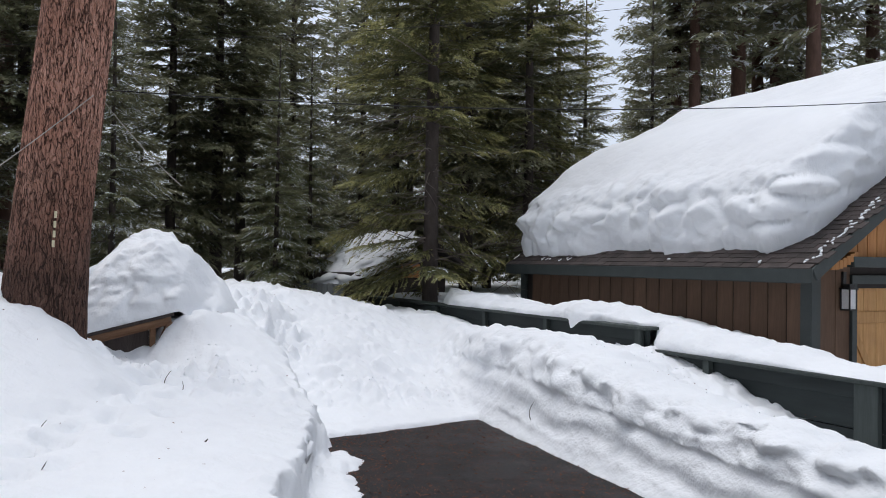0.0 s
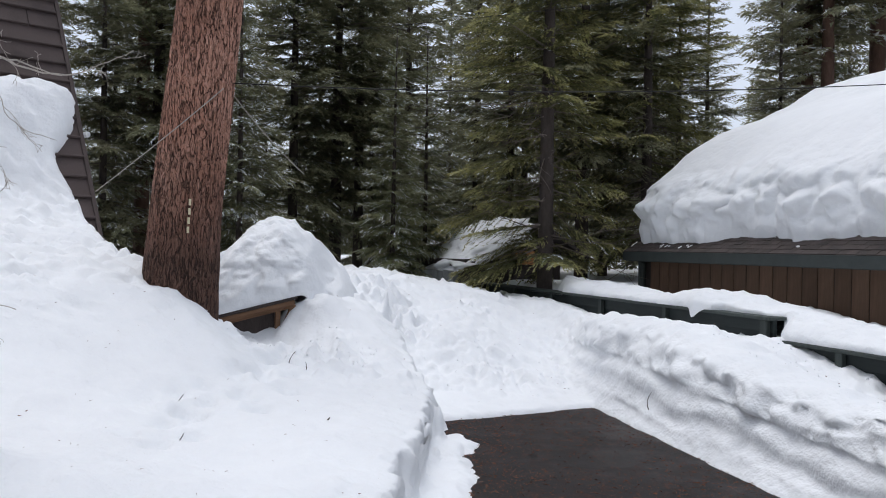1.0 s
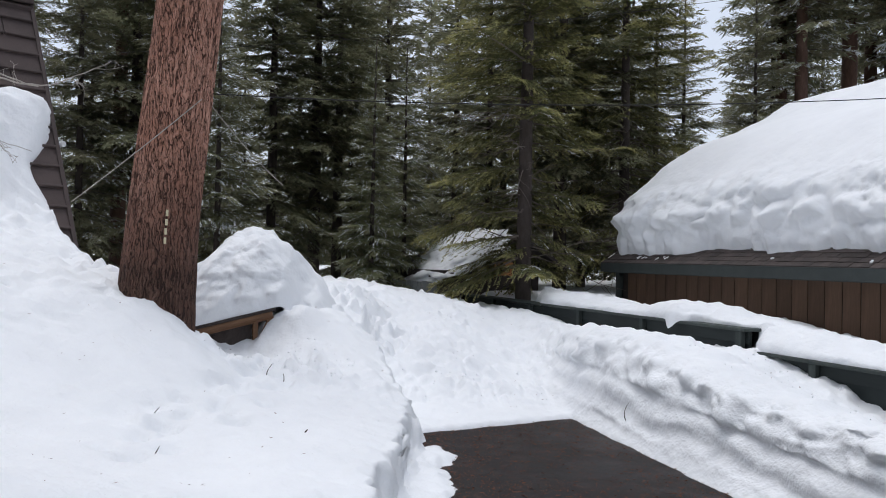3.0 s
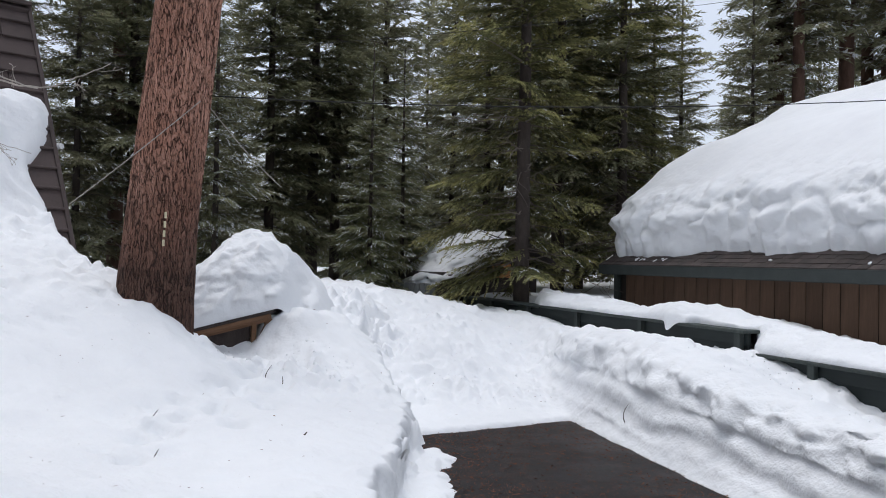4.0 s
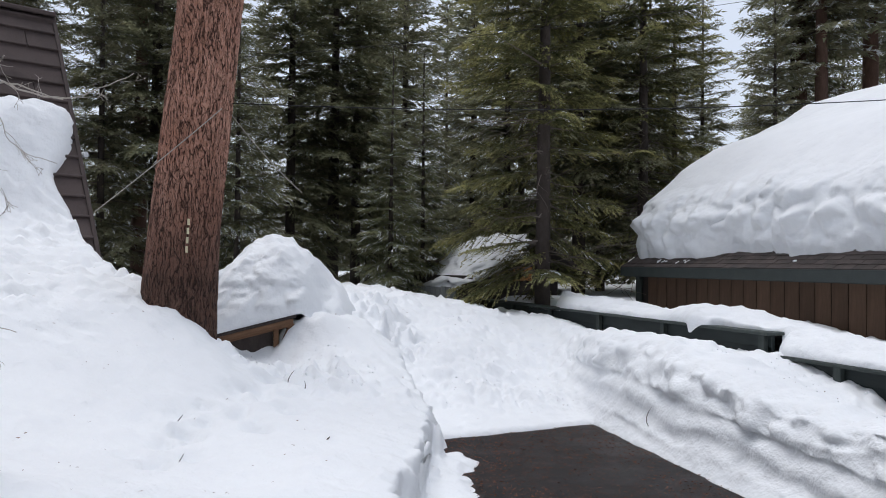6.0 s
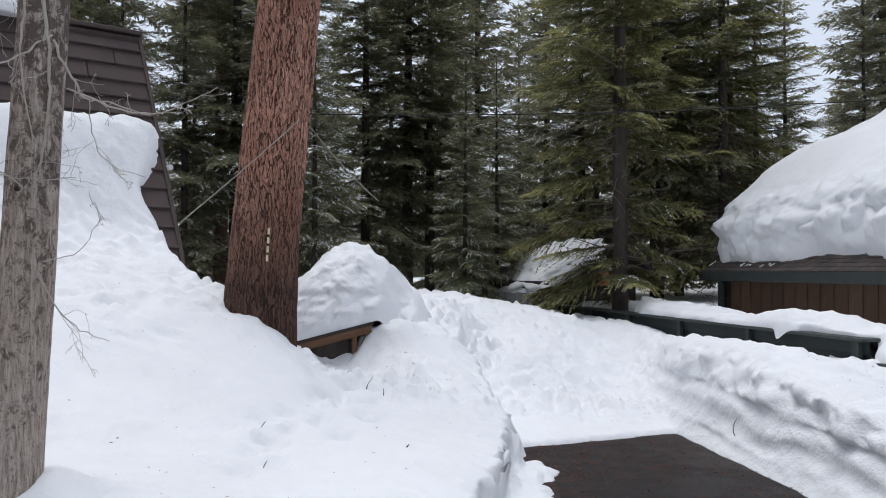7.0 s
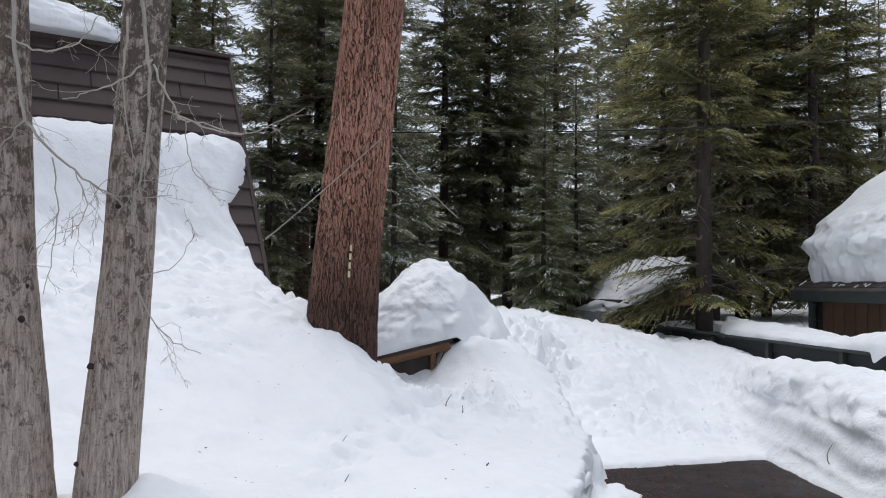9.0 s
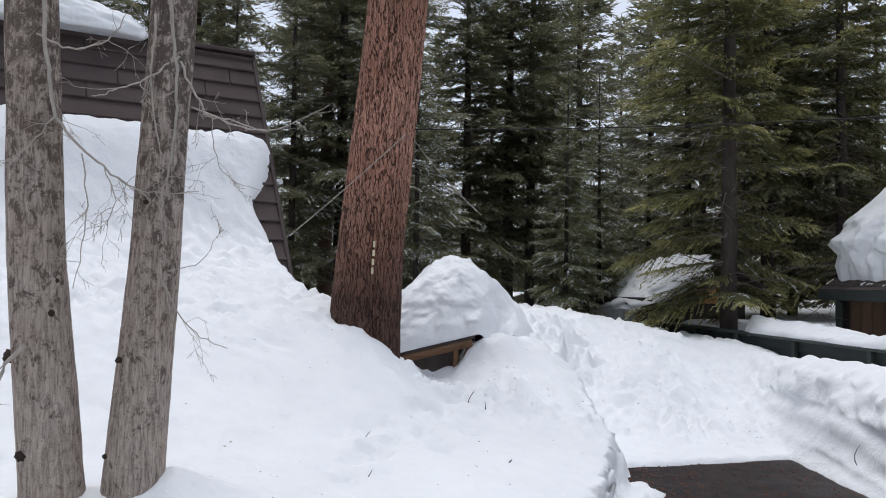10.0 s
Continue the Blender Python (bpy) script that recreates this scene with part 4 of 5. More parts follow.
grey_tree(-2.74, 3.94, B_LINE, [0.160, 0.152, 0.136, 0.124, 0.108], 57, "grey-barked deciduous trunk leaning slightly, with pale hanging twigs",
          [([(0.16, -0.07, 3.0), (0.21, -0.05, 2.64), (0.22, -0.04, 2.45), (0.22, -0.04, 2.20), (0.19, -0.06, 1.93), (0.16, -0.08, 1.68), (0.18, -0.07, 1.44), (0.22, -0.04, 1.19)], 0.011, 0.003, 7),
           ([(0.12, -0.10, 2.81), (0.11, -0.11, 2.50), (0.13, -0.10, 2.20), (0.18, -0.07, 1.99)], 0.007, 0.0035, 3),
           ([(0.23, -0.03, 2.56), (0.31, 0.02, 2.38), (0.36, 0.05, 2.28), (0.46, 0.11, 2.26), (0.65, 0.21, 2.21)], 0.0075, 0.003, 4),
           ([(0.22, -0.03, 2.59), (0.09, -0.13, 2.45), (-0.05, -0.21, 2.37), (-0.13, -0.28, 2.33)], 0.006, 0.0025, 3),
           ([(-0.04, -0.20, 1.92), (0.11, -0.12, 1.83), (0.34, 0.02, 1.85)], 0.004, 0.0018, 4),
           ([(0.14, -0.10, 1.47), (0.23, -0.02, 1.24), (0.33, 0.04, 1.07), (0.48, 0.12, 0.99)], 0.005, 0.002, 3),
           ([(0.20, -0.05, 1.41), (0.35, 0.05, 1.47), (0.44, 0.10, 1.66)], 0.003, 0.0015, 2),
           ([(0.38, 0.07, 2.27), (0.40, 0.08, 2.06), (0.48, 0.12, 1.93), (0.63, 0.20, 1.87)], 0.003, 0.0015, 3),
           ([(0.23, 0.10, 2.34), (0.43, 0.44, 2.27), (0.64, 0.54, 2.32), (0.85, 0.63, 2.45)], 0.006, 0.002, 4)],
          [(-0.01, -0.142, 0.93, 0.022), (0.17, -0.02, 1.98, 0.038), (0.10, -0.11, 1.78, 0.016), (-0.06, -0.165, 0.42, 0.016)])

# ---- the buried lean-to and the mound of snow on it ----
M_RAW = grain_wood("weathered_raw_boards", (0.12, 0.062, 0.034), (0.23, 0.13, 0.075), 0.8, (0.08, 1, 1), 22)
SHED = pose(-2.31, 9.40, 0.0, 0, 0, 30)
shed = thing("wood_shed", SHED, "small buried lean-to shed of weathered boards under a snow mound", "shed")
tilt = pose(-0.58, 0, 0.80, 0, -12.5, 0)
for i, (y0, y1, z) in enumerate(((-0.10, 0.02, 0.0), (0.03, 0.9, 0.0), (0.91, 1.7, 0.0))):
    part("roof_board", boxes(((0.0, y0 - 0.03, 0.0), (0.98, y1, 0.035)), bevel=0.004), M_BURNT, shed).matrix_basis = tilt
part("fascia", boxes(((0.0, -0.125, -0.055), (0.94, -0.095, -0.002)), bevel=0.004), M_RAW, shed, "pale split-edge fascia board").matrix_basis = tilt
part("rafter", boxes(((0.05, -0.06, -0.10), (0.95, -0.01, -0.005)), bevel=0.004), M_RAW, shed).matrix_basis = tilt
part("panel", boxes(((-0.55, 0.02, -0.3), (0.14, 0.06, 0.84))), M_BURNT, shed, "dark weathered front panel")
for x in (0.17, 0.33):
    part("post", boxes(((x - 0.03, -0.03, -0.2), (x + 0.03, 0.018, 0.94)), bevel=0.004), M_RAW, shed)
br = bmesh.new()
box(br, (-0.03, -0.055, -0.35), (0.03, -0.015, 0.22), 0.004, pose(0.27, 0, 0.74, 0, 24, 0))
part("brace", br, M_RAW, shed)
part("back", boxes(((-0.55, 1.5, -0.3), (0.38, 1.55, 0.9)), ((-0.57, 0.06, -0.3), (-0.53, 1.5, 0.80)), ((0.36, 0.06, -0.3), (0.40, 1.5, 0.97))), M_BURNT, shed)


def mound_mesh():
    """The tall heap on the shed's roof: steep at its front and one side, with a long shoulder on the other."""
    x, v = np.meshgrid(np.linspace(-3.15, -0.55, 110), np.concatenate([np.linspace(0, 0.5, 46), np.linspace(0.52, 2.9, 60)]))
    along = (x + 2.245) / 0.866
    edge = 9.30 + 0.577 * np.clip(x + 2.245, -0.62, 0.45) + 0.30 * ss(0.38, 0.60, along)
    y = edge + v + 0.03 * wave(x, v * 0, 0.22, 71, 3) * ss(0.5, 0.0, v)
    roof = 0.838 + (np.clip(along, -0.62, 0.44) + 0.58) * 0.2217
    roof = roof - 0.40 * ss(0.40, 0.70, along) - 1.1 * ss(0.75, 1.35, along) - 0.5 * ss(-0.60, -0.95, along)
    shape = np.interp(x, (-3.15, -3.02, -2.88, -2.72, -2.55, -2.35, -2.10, -1.85, -1.55, -1.25, -0.9, -0.55), (0.0, 0.40, 0.66, 0.86, 0.97, 1.0, 0.96, 0.74, 0.52, 0.34, 0.14, 0.0))
    for _ in range(6):
        shape[:, 1:-1] = (shape[:, :-2] + 2 * shape[:, 1:-1] + shape[:, 2:]) / 4
    depth = np.interp(v, (0, 0.03, 0.10, 0.22, 0.45, 0.75, 1.2, 1.8, 2.4, 2.9), (0.0, 0.16, 0.34, 0.53, 0.78, 0.98, 0.95, 0.6, 0.2, 0.0))
    k = shape * depth
    lump = 0.20 * np.abs(wave(x + 0.4 * v, v, 0.50, 72, 3, 0.5)) + 0.11 * wave(x, v, 0.20, 73, 4, 0.6) - 0.06
    z = roof + (1.93 - roof + lump) * k
    y = y - (0.20 * np.abs(wave(x, z * 1.2, 0.36, 74, 4, 0.55)) - 0.03) * ss(0.0, 0.25, k) * ss(1.0, 0.6, k)
    n, m = x.shape
    i = np.arange(n * m).reshape(n, m)
    q = np.stack([i[:-1, :-1], i[:-1, 1:], i[1:, 1:], i[1:, :-1]], -1).reshape(-1, 4)
    return mesh_from("snow_mound", np.stack([x, y, z], -1).reshape(-1, 3).tolist(), q.tolist(), M_SNOW, True)


tagged(new("snow_mound", mound_mesh()), "tall steep mound of white snow piled on the buried shed", "snow")
m3 = new("snow_mound", lump_mesh("snow_mound", (0.80, 0.6, 0.70), 23.0, 0.22, 5, 0.40, 0.3))
m3.matrix_world = pose(-3.22, 13.8, 1.1)
tagged(m3, "broken heap of white snow in front of the firs", "snow")

# ---- twigs and litter ----
rng = random.Random(5)


def twig(x, y, h, lean, bend, r=0.005):
    z = float(snow_height(np.array([x]), np.array([y]))[0])
    pts = [(x + lean * t + bend * math.sin(t * 3.0), y, z - 0.04 + (h + 0.04) * t) for t in (0, 0.2, 0.4, 0.6, 0.8, 1.0)]
    ob = new("twig", link_mesh("twig", tube(bmesh.new(), pts, [r, r, r * 0.9, r * 0.8, r * 0.7, r * 0.4], 6), M_DARKTWIG))
    return tagged(ob, "dark bare twig sticking up out of the snow", "twig", "twigs in the snow")


twig(-1.66, 7.83, 0.11, 0.06, -0.02)
twig(-1.49, 7.80, 0.07, 0.0, 0.01)
twig(-1.86, 5.30, 0.05, 0.05, 0.0, 0.004)
twig(-2.2, 6.2, 0.05, 0.07, 0.0, 0.004)
twig(2.05, 8.45, 0.22, 0.0, -0.06)
twig(-1.02, 6.13, 0.02, 0.05, 0.0, 0.008)


def litter(name, spots, mat, label, seed, size):
    """Needles, cones and crumbs as short flat slivers lying on a surface."""
    rng = np.random.default_rng(seed)
    n = len(spots)
    ang = rng.uniform(0, math.pi, n)
    L, W = rng.uniform(*size[0], n), rng.uniform(*size[1], n)
    dx, dy = np.cos(ang), np.sin(ang)
    vs = np.zeros((n, 4, 3))
    for i, (s, t) in enumerate(((-1, 0), (0, -1), (1, 0), (0, 1))):
        vs[:, i, 0] = spots[:, 0] + s * L * dx - t * W * dy
        vs[:, i, 1] = spots[:, 1] + s * L * dy + t * W * dx
        vs[:, i, 2] = spots[:, 2] + rng.uniform(0.002, 0.014, n)
    ob = new(name, mesh_from(name, vs.reshape(-1, 3).tolist(), np.arange(4 * n).reshape(n, 4).tolist(), mat))
    return tagged(ob, label, "litter", kind="stuff")


M_NEEDLE = plain("fallen_needles", (0.09, 0.034, 0.020), (0.26, 0.105, 0.055), 40, 0.8)
g = np.random.default_rng(3)
px, py = g.uniform(-0.9, 3.4, 15000), g.uniform(3.4, 9.6, 15000)
keep = wave(px, py, 0.9, 61, 4) + g.normal(0, 0.35, 15000) > -0.05
spots = np.stack([px, py, np.full(15000, DRIVE_Z)], -1)[keep]
litter("needle_litter", spots, M_NEEDLE, "brown fallen needles and bark bits on the wet asphalt", 4, ((0.008, 0.024), (0.002, 0.005)))
px, py = g.uniform(-4.5, 3.8, 300), g.uniform(4.0, 14.0, 300)
pz = snow_height(px, py)
ok = pz > -0.12
spots = np.stack([px, py, pz + 0.004], -1)[ok]
litter("needle_litter", spots, M_NEEDLE, "scattered needles and bark bits lying on the snow", 6, ((0.006, 0.017), (0.0015, 0.004)))

# loose crumbs of snow on the trodden parts
clods = bmesh.new()
rng = random.Random(15)
zones = ((-2.6, -0.9, 8.0, 9.3, 260), (-0.5, 1.6, 9.4, 12.4, 240), (-0.5, -0.25, 5.0, 8.0, 60), (2.8, 4.2, 6.2, 9.4, 120))
for x0, x1, y0, y1, n in zones:
    for i in range(n):
        x, y = rng.uniform(x0, x1), rng.uniform(y0, y1)
        z = float(snow_height(np.array([x]), np.array([y]))[0])
        if z < -0.1:
            continue
        r = min(0.018, 0.004 + rng.expovariate(220))
        made = bmesh.ops.create_icosphere(clods, subdivisions=1, radius=r)
        turn = Euler((rng.uniform(0, 3), rng.uniform(0, 3), rng.uniform(0, 3))).to_matrix()
        for v in made["verts"]:
            c = v.co * (1 + 0.6 * noise.noise(v.co * (1.6 / r) + Vector((i, x, y))))
            c = turn @ Vector((c.x * 1.6, c.y, c.z * 0.8))
            v.co = Vector((c.x + x, c.y + y, c.z + z - 0.3 * r))
tagged(new("snow_crumbs", link_mesh("snow_crumbs", clods, M_SNOW, True)), "loose crumbs of snow on the trodden banks", "snow", kind="stuff")


# ---- conifers ----
def needle_material(name, dark, light, tip):
    k = Nodes(name)
    isl = k.island()
    big = k.noise(k.world_co(), 2.6, 3, 0.6)
    c = k.mix(k.math("MULTIPLY_ADD", isl, 0.5), dark, light)
    c = k.mix(k.ramp(big, (0.40, 0.0), (0.66, 0.8)), c, tip)
    m = k.done(c, 0.6, spec=0.3)
    thin = k.t.nodes.new("ShaderNodeBsdfTranslucent")
    both = k.t.nodes.new("ShaderNodeMixShader")
    both.inputs[0].default_value = 0.42
    k.link(c, thin.inputs[0])
    k.link(k.bsdf.outputs[0], both.inputs[1]), k.link(thin.outputs[0], both.inputs[2])
    k.link(both.outputs[0], k.out.inputs[0])
    return m


M_NEEDLES = needle_material("fir_needles", (0.066, 0.077, 0.040), (0.145, 0.150, 0.066), (0.190, 0.175, 0.074))
M_YOUNG = needle_material("young_fir_needles", (0.125, 0.155, 0.090), (0.250, 0.270, 0.150), (0.290, 0.290, 0.150))
M_DARKNEEDLES = needle_material("dark_fir_needles", (0.088, 0.104, 0.066), (0.180, 0.188, 0.112), (0.225, 0.210, 0.112))
M_PALENEEDLES = needle_material("frosted_needles", (0.155, 0.165, 0.108), (0.290, 0.288, 0.190), (0.345, 0.310, 0.195))
# paler needle colours for the outer ends of the twigs
M_TIPS = needle_material("paler_fir_tips", (0.195, 0.200, 0.088), (0.340, 0.330, 0.140), (0.400, 0.355, 0.155))
M_DULLTIPS = needle_material("grey_green_tips", (0.155, 0.168, 0.102), (0.280, 0.285, 0.175), (0.325, 0.302, 0.180))
M_FROST = plain("snow_on_needles", (0.72, 0.76, 0.80), (0.85, 0.87, 0.90), 9, 0.7)
M_FIRBARK = plain("grey_brown_fir_bark", (0.050, 0.038, 0.033), (0.095, 0.075, 0.066), 9, 0.9, 0.9, 0.02, (1, 1, 0.35))
M_LIMB = plain("grey_dead_branch", (0.13, 0.105, 0.09), (0.22, 0.185, 0.16), 12, 0.9)
M_REDBARK = plain("reddish_pine_bark", (0.085, 0.045, 0.032), (0.15, 0.085, 0.062), 9, 0.9, 0.9, 0.02, (1, 1, 0.35))


def leaflets(rng, length, leaf, inner=0.0):
    """The needle sprays of one flat, fan-shaped bough along +x: bases, tips, the twig of each and how far out on it each sits."""
    step = 0.80 * leaf
    npos = max(3, int(length * (1 - inner) / step))
    t = inner + (1 - inner) * (np.arange(npos) + rng.uniform(0.2, 0.8, npos)) / npos
    base, tip, twig, out = [], [], [], []
    for side in (-1, 1):
        prof = np.clip(np.minimum((t - inner) * 1.8 + 0.25, (1.10 - t) * 1.15), 0.10, 0.70)
        tl = np.clip(0.60 * length * prof, leaf, 0.70) * rng.uniform(0.35, 1.2, npos)
        ang = side * np.radians(rng.uniform(30, 74, npos))
        lift = rng.normal(0.02, 0.12, npos)
        for i in range(npos):
            k = max(3, int(tl[i] / (0.27 * leaf)))
            s = (np.arange(k) + 0.6) / k
            bend_ = ang[i] * (1 - 0.35 * s)
            bx = t[i] * length + s * tl[i] * np.cos(bend_)
            by = s * tl[i] * np.sin(bend_)
            bz = (lift[i] * s - 0.22 * s ** 2) * tl[i] + rng.normal(0, 0.10 * leaf, k)
            spread_ = bend_ * 0.8 + np.where(np.arange(k) % 2, 1, -1) * np.radians(rng.uniform(18, 68, k)) * (1.05 - 0.55 * s)
            ll = leaf * rng.uniform(0.7, 1.2, k) * (1.1 - 0.3 * s)
            base.append(np.stack([bx, by, bz], -1))
            tip.append(np.stack([bx + ll * np.cos(spread_), by + ll * np.sin(spread_), bz - ll * (0.05 + 0.18 * s) + ll * rng.normal(0, 0.26, k)], -1))
            twig.append(np.full(k, i + (side > 0) * 1000))
            out.append(np.maximum(s, 0.4 + 0.6 * t[i]) if t[i] > 0.8 else s)
    return np.concatenate(base), np.concatenate(tip), np.concatenate(twig), np.concatenate(out)


def conifer(name, height, radius, bare, leaf, whorl, per, mat, frost, seed, droop=14.0, gap=0.0, top=1.0, ragged=0.25, trunk_r=0.13, bark=None, frost_top=1.0, dead=0.0, inner=0.1, fine=99.0, skew=0.0, tip_mat=None, open_at=None, open_to=0.0):
    """Meshes for one conifer: trunk, limbs and a crown of layered boughs with many needle sprays; coarser above fine."""
    rng = np.random.default_rng(seed)
    V, mats = [], []
    limb = bmesh.new()
    z, turn = bare, 0.0
    while z < height - 0.12:
        u = (z - bare) / max(0.1, height - bare)
        R = radius * (1 - u) ** top * (0.55 + 0.45 * min(1.0, u * 6 + 0.35)) * rng.uniform(1 - 0.5 * ragged, 1 + 0.25 * ragged)
        coarse = 2.2 if z > fine else 1.0
        n = per if u < 0.85 else max(3, per - 2)
        for j in range(n):
            turn += 2 * math.pi / n + rng.normal(0, 0.25)
            if rng.uniform() < gap:
                continue
            if open_at is not None and z < open_to and abs((turn - open_at + math.pi) % (2 * math.pi) - math.pi) < 0.62 and rng.uniform() < 0.8:
                continue
            L = max(0.12, R * rng.uniform(1 - ragged, 1 + ragged * 0.5) * (1 - skew * math.cos(turn)))
            pit = radians(34 * u ** 1.5 - droop * (1 - u) + rng.normal(0, 5))
            zz = z + rng.uniform(-0.22, 0.22) * whorl
            lf = leaf * coarse * (1.0 if L > 0.5 else 0.7)
            b, tp, tw, ou = leaflets(rng, L, lf, inner * (1 - u) ** 4 * rng.uniform(0.5, 1.5))
            roll = rng.normal(0, 0.22)
            hang = rng.uniform(0.02, 0.14) * (1 - 0.8 * u)

            def place(p):
                x = p[:, 0] / L
                py, pz = p[:, 1] - roll * p[:, 2], p[:, 2] + roll * p[:, 1]
                sagz = pz - hang * L * np.clip(x, 0, 1.2) ** 2 + 0.5 * hang * L * np.clip(x - 0.6, 0, 1) ** 2
                xr, zr = p[:, 0] * math.cos(pit) - sagz * math.sin(pit), p[:, 0] * math.sin(pit) + sagz * math.cos(pit)
                return np.stack([xr * math.cos(turn) - py * math.sin(turn), xr * math.sin(turn) + py * math.cos(turn), zz + zr], -1)

            b, tp = place(b), place(tp)
            d = tp - b
            side = np.cross(d, np.array([0, 0, 1.0]) + rng.normal(0, 0.30, (len(b), 3)))
            side /= np.linalg.norm(side, axis=1)[:, None] + 1e-9
            w = np.linalg.norm(d, axis=1)[:, None] * rng.uniform(0.17, 0.26, (len(b), 1))
            V.append(np.stack([b + side * w, tp, b - side * w], 1).reshape(-1, 3))
            outer = np.clip(np.hypot(b[:, 0], b[:, 1]) / (L + 1e-6), 0, 1)
            p_f = frost * (0.25 + 0.75 * outer ** 2) * (1.0 + (frost_top - 1.0) * u)
            dust = rng.uniform(0, 1, 2000)[tw]
            # sprays far out on a twig take the paler slot 2
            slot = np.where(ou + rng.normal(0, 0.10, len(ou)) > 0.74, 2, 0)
            slot[(dust < p_f * 1.3) & (rng.uniform(0, 1, len(b)) < 0.72)] = 1
            mats.append(slot)
            if L > 0.35 and z < fine:
                e = place(np.array([[0.0, 0, 0], [0.4 * L, 0, 0], [0.75 * L, 0, 0]]))
                tube(limb, e.tolist(), [0.010 + 0.008 * L, 0.007 + 0.004 * L, 0.004], 3, False)
        z += whorl * rng.uniform(0.75, 1.25) * (1.25 if z > fine else 1.0)
    if dead:
        r2 = random.Random(seed)
        for i in range(int(dead)):
            a, zz, L = r2.uniform(0, 6.28), r2.uniform(0.6, bare + 0.30 * (height - bare)), r2.uniform(0.5, radius * 0.9)
            pts = twig_path(r2, (0, 0, zz), (math.cos(a), math.sin(a), r2.uniform(-0.35, 0.1)), L, 0.02, 7, 0.12)
            tube(limb, pts, [0.012 - 0.0014 * k for k in range(7)], 4, False)
            for q_ in range(3):
                k = r2.randint(2, 6)
                pts2 = twig_path(r2, pts[k], (math.cos(a + r2.uniform(-1, 1)), math.sin(a + r2.uniform(-1, 1)), r2.uniform(-0.5, 0.3)), L * 0.4, 0.02, 5, 0.15)
                tube(limb, pts2, [0.006, 0.005, 0.004, 0.003, 0.002], 3, False)
    V = np.concatenate(V)
    nq = len(V) // 3
    me = bpy.data.meshes.new("crown")
    me.vertices.add(len(V))
    me.vertices.foreach_set("co", V.astype(np.float32).ravel())
    me.loops.add(3 * nq)
    me.loops.foreach_set("vertex_index", np.arange(3 * nq, dtype=np.int32))
    me.polygons.add(nq)
    me.polygons.foreach_set("loop_start", np.arange(0, 3 * nq, 3, dtype=np.int32))
    me.polygons.foreach_set("material_index", np.concatenate(mats).astype(np.int32))
    me.materials.append(mat), me.materials.append(M_FROST), me.materials.append(tip_mat or M_DULLTIPS)
    me.update(calc_edges=True)
    trunk = trunk_mesh("trunk", [(0, 0, -0.6), (0, 0, height * 0.3), (0.02 * height * 0.2, 0, height)], [trunk_r, trunk_r * 0.8, 0.012], bark or M_FIRBARK, 14, 0.5, 0.05, seed, 0.25)
    return dict(crown=me, trunk=trunk, branchwork=link_mesh("branchwork", limb, M_LIMB), quads=nq)


def plant(kit, x, y, z, label, turn=0.0, size=1.0, group="forest trees", name="fir_tree"):
    tree = thing(name, pose(x, y, z, 0, 0, turn) @ Matrix.Diagonal((size, size, size, 1)), label, "tree", group)
    for key in ("trunk", "branchwork", "crown"):
        ob = new(key, kit[key])
        ob.parent = tree
        if key != "trunk":
            tagged(ob, kind="stuff")
    return tree


def at(px_deg, dist):
    """A place in the plan by its bearing from the drive's near end (degrees to the right of north) and distance."""
    return dist * math.sin(radians(px_deg)), dist * math.cos(radians(px_deg))


big_a = conifer("fir", 11.5, 2.15, 0.75, 0.056, 0.38, 7, M_NEEDLES, 0.03, 101, 9, 0.12, 0.42, 0.46, 0.15, dead=55, inner=0.20, fine=6.5, skew=0.2, tip_mat=M_TIPS, open_at=radians(-84), open_to=3.4)
big_b = conifer("fir", 13.5, 2.5, 0.9, 0.070, 0.42, 7, M_NEEDLES, 0.03, 102, 9, 0.12, 0.45, 0.46, 0.15, dead=90, inner=0.20, fine=8.5, tip_mat=M_TIPS, open_at=radians(120), open_to=6.5)
young = conifer("fir", 5.7, 1.2, 0.15, 0.048, 0.24, 7, M_YOUNG, 0.14, 103, 12, 0.02, 0.8, 0.25, 0.06, frost_top=3.0)
dark_a = conifer("fir", 14.0, 2.9, 2.6, 0.095, 0.48, 7, M_DARKNEEDLES, 0.02, 104, 10, 0.08, 0.5, 0.42, 0.19, dead=10, inner=0.08, fine=10.5)
dark_b = conifer("fir", 13.0, 2.6, 1.2, 0.095, 0.46, 7, M_DARKNEEDLES, 0.04, 105, 10, 0.08, 0.55, 0.40, 0.15, inner=0.08, fine=10.5)
frosty = conifer("fir", 13.0, 2.5, 0.5, 0.10, 0.46, 7, M_PALENEEDLES, 0.16, 106, 9, 0.06, 0.65, 0.42, 0.12, inner=0.05, fine=10.5)
frosty_s = conifer("fir", 6.5, 1.5, 0.2, 0.058, 0.28, 7, M_DARKNEEDLES, 0.30, 107, 10, 0.03, 0.8, 0.3, 0.07)
bare_pine = conifer("pine", 21.0, 2.5, 7.0, 0.22, 0.58, 6, M_PALENEEDLES, 0.26, 108, 6, 0.15, 0.45, 0.4, 0.24, bark=M_REDBARK, dead=10)
far_fir = conifer("fir", 18.0, 3.2, 0.7, 0.29, 0.58, 7, M_PALENEEDLES, 0.20, 109, 12, 0.06, 0.65, 0.4, 0.16, fine=13.0, inner=0.0)
far_wood = conifer("fir", 20.0, 3.8, 0.5, 0.50, 0.75, 7, M_DARKNEEDLES, 0.08, 111, 12, 0.04, 0.6, 0.4, 0.2, inner=0.0)
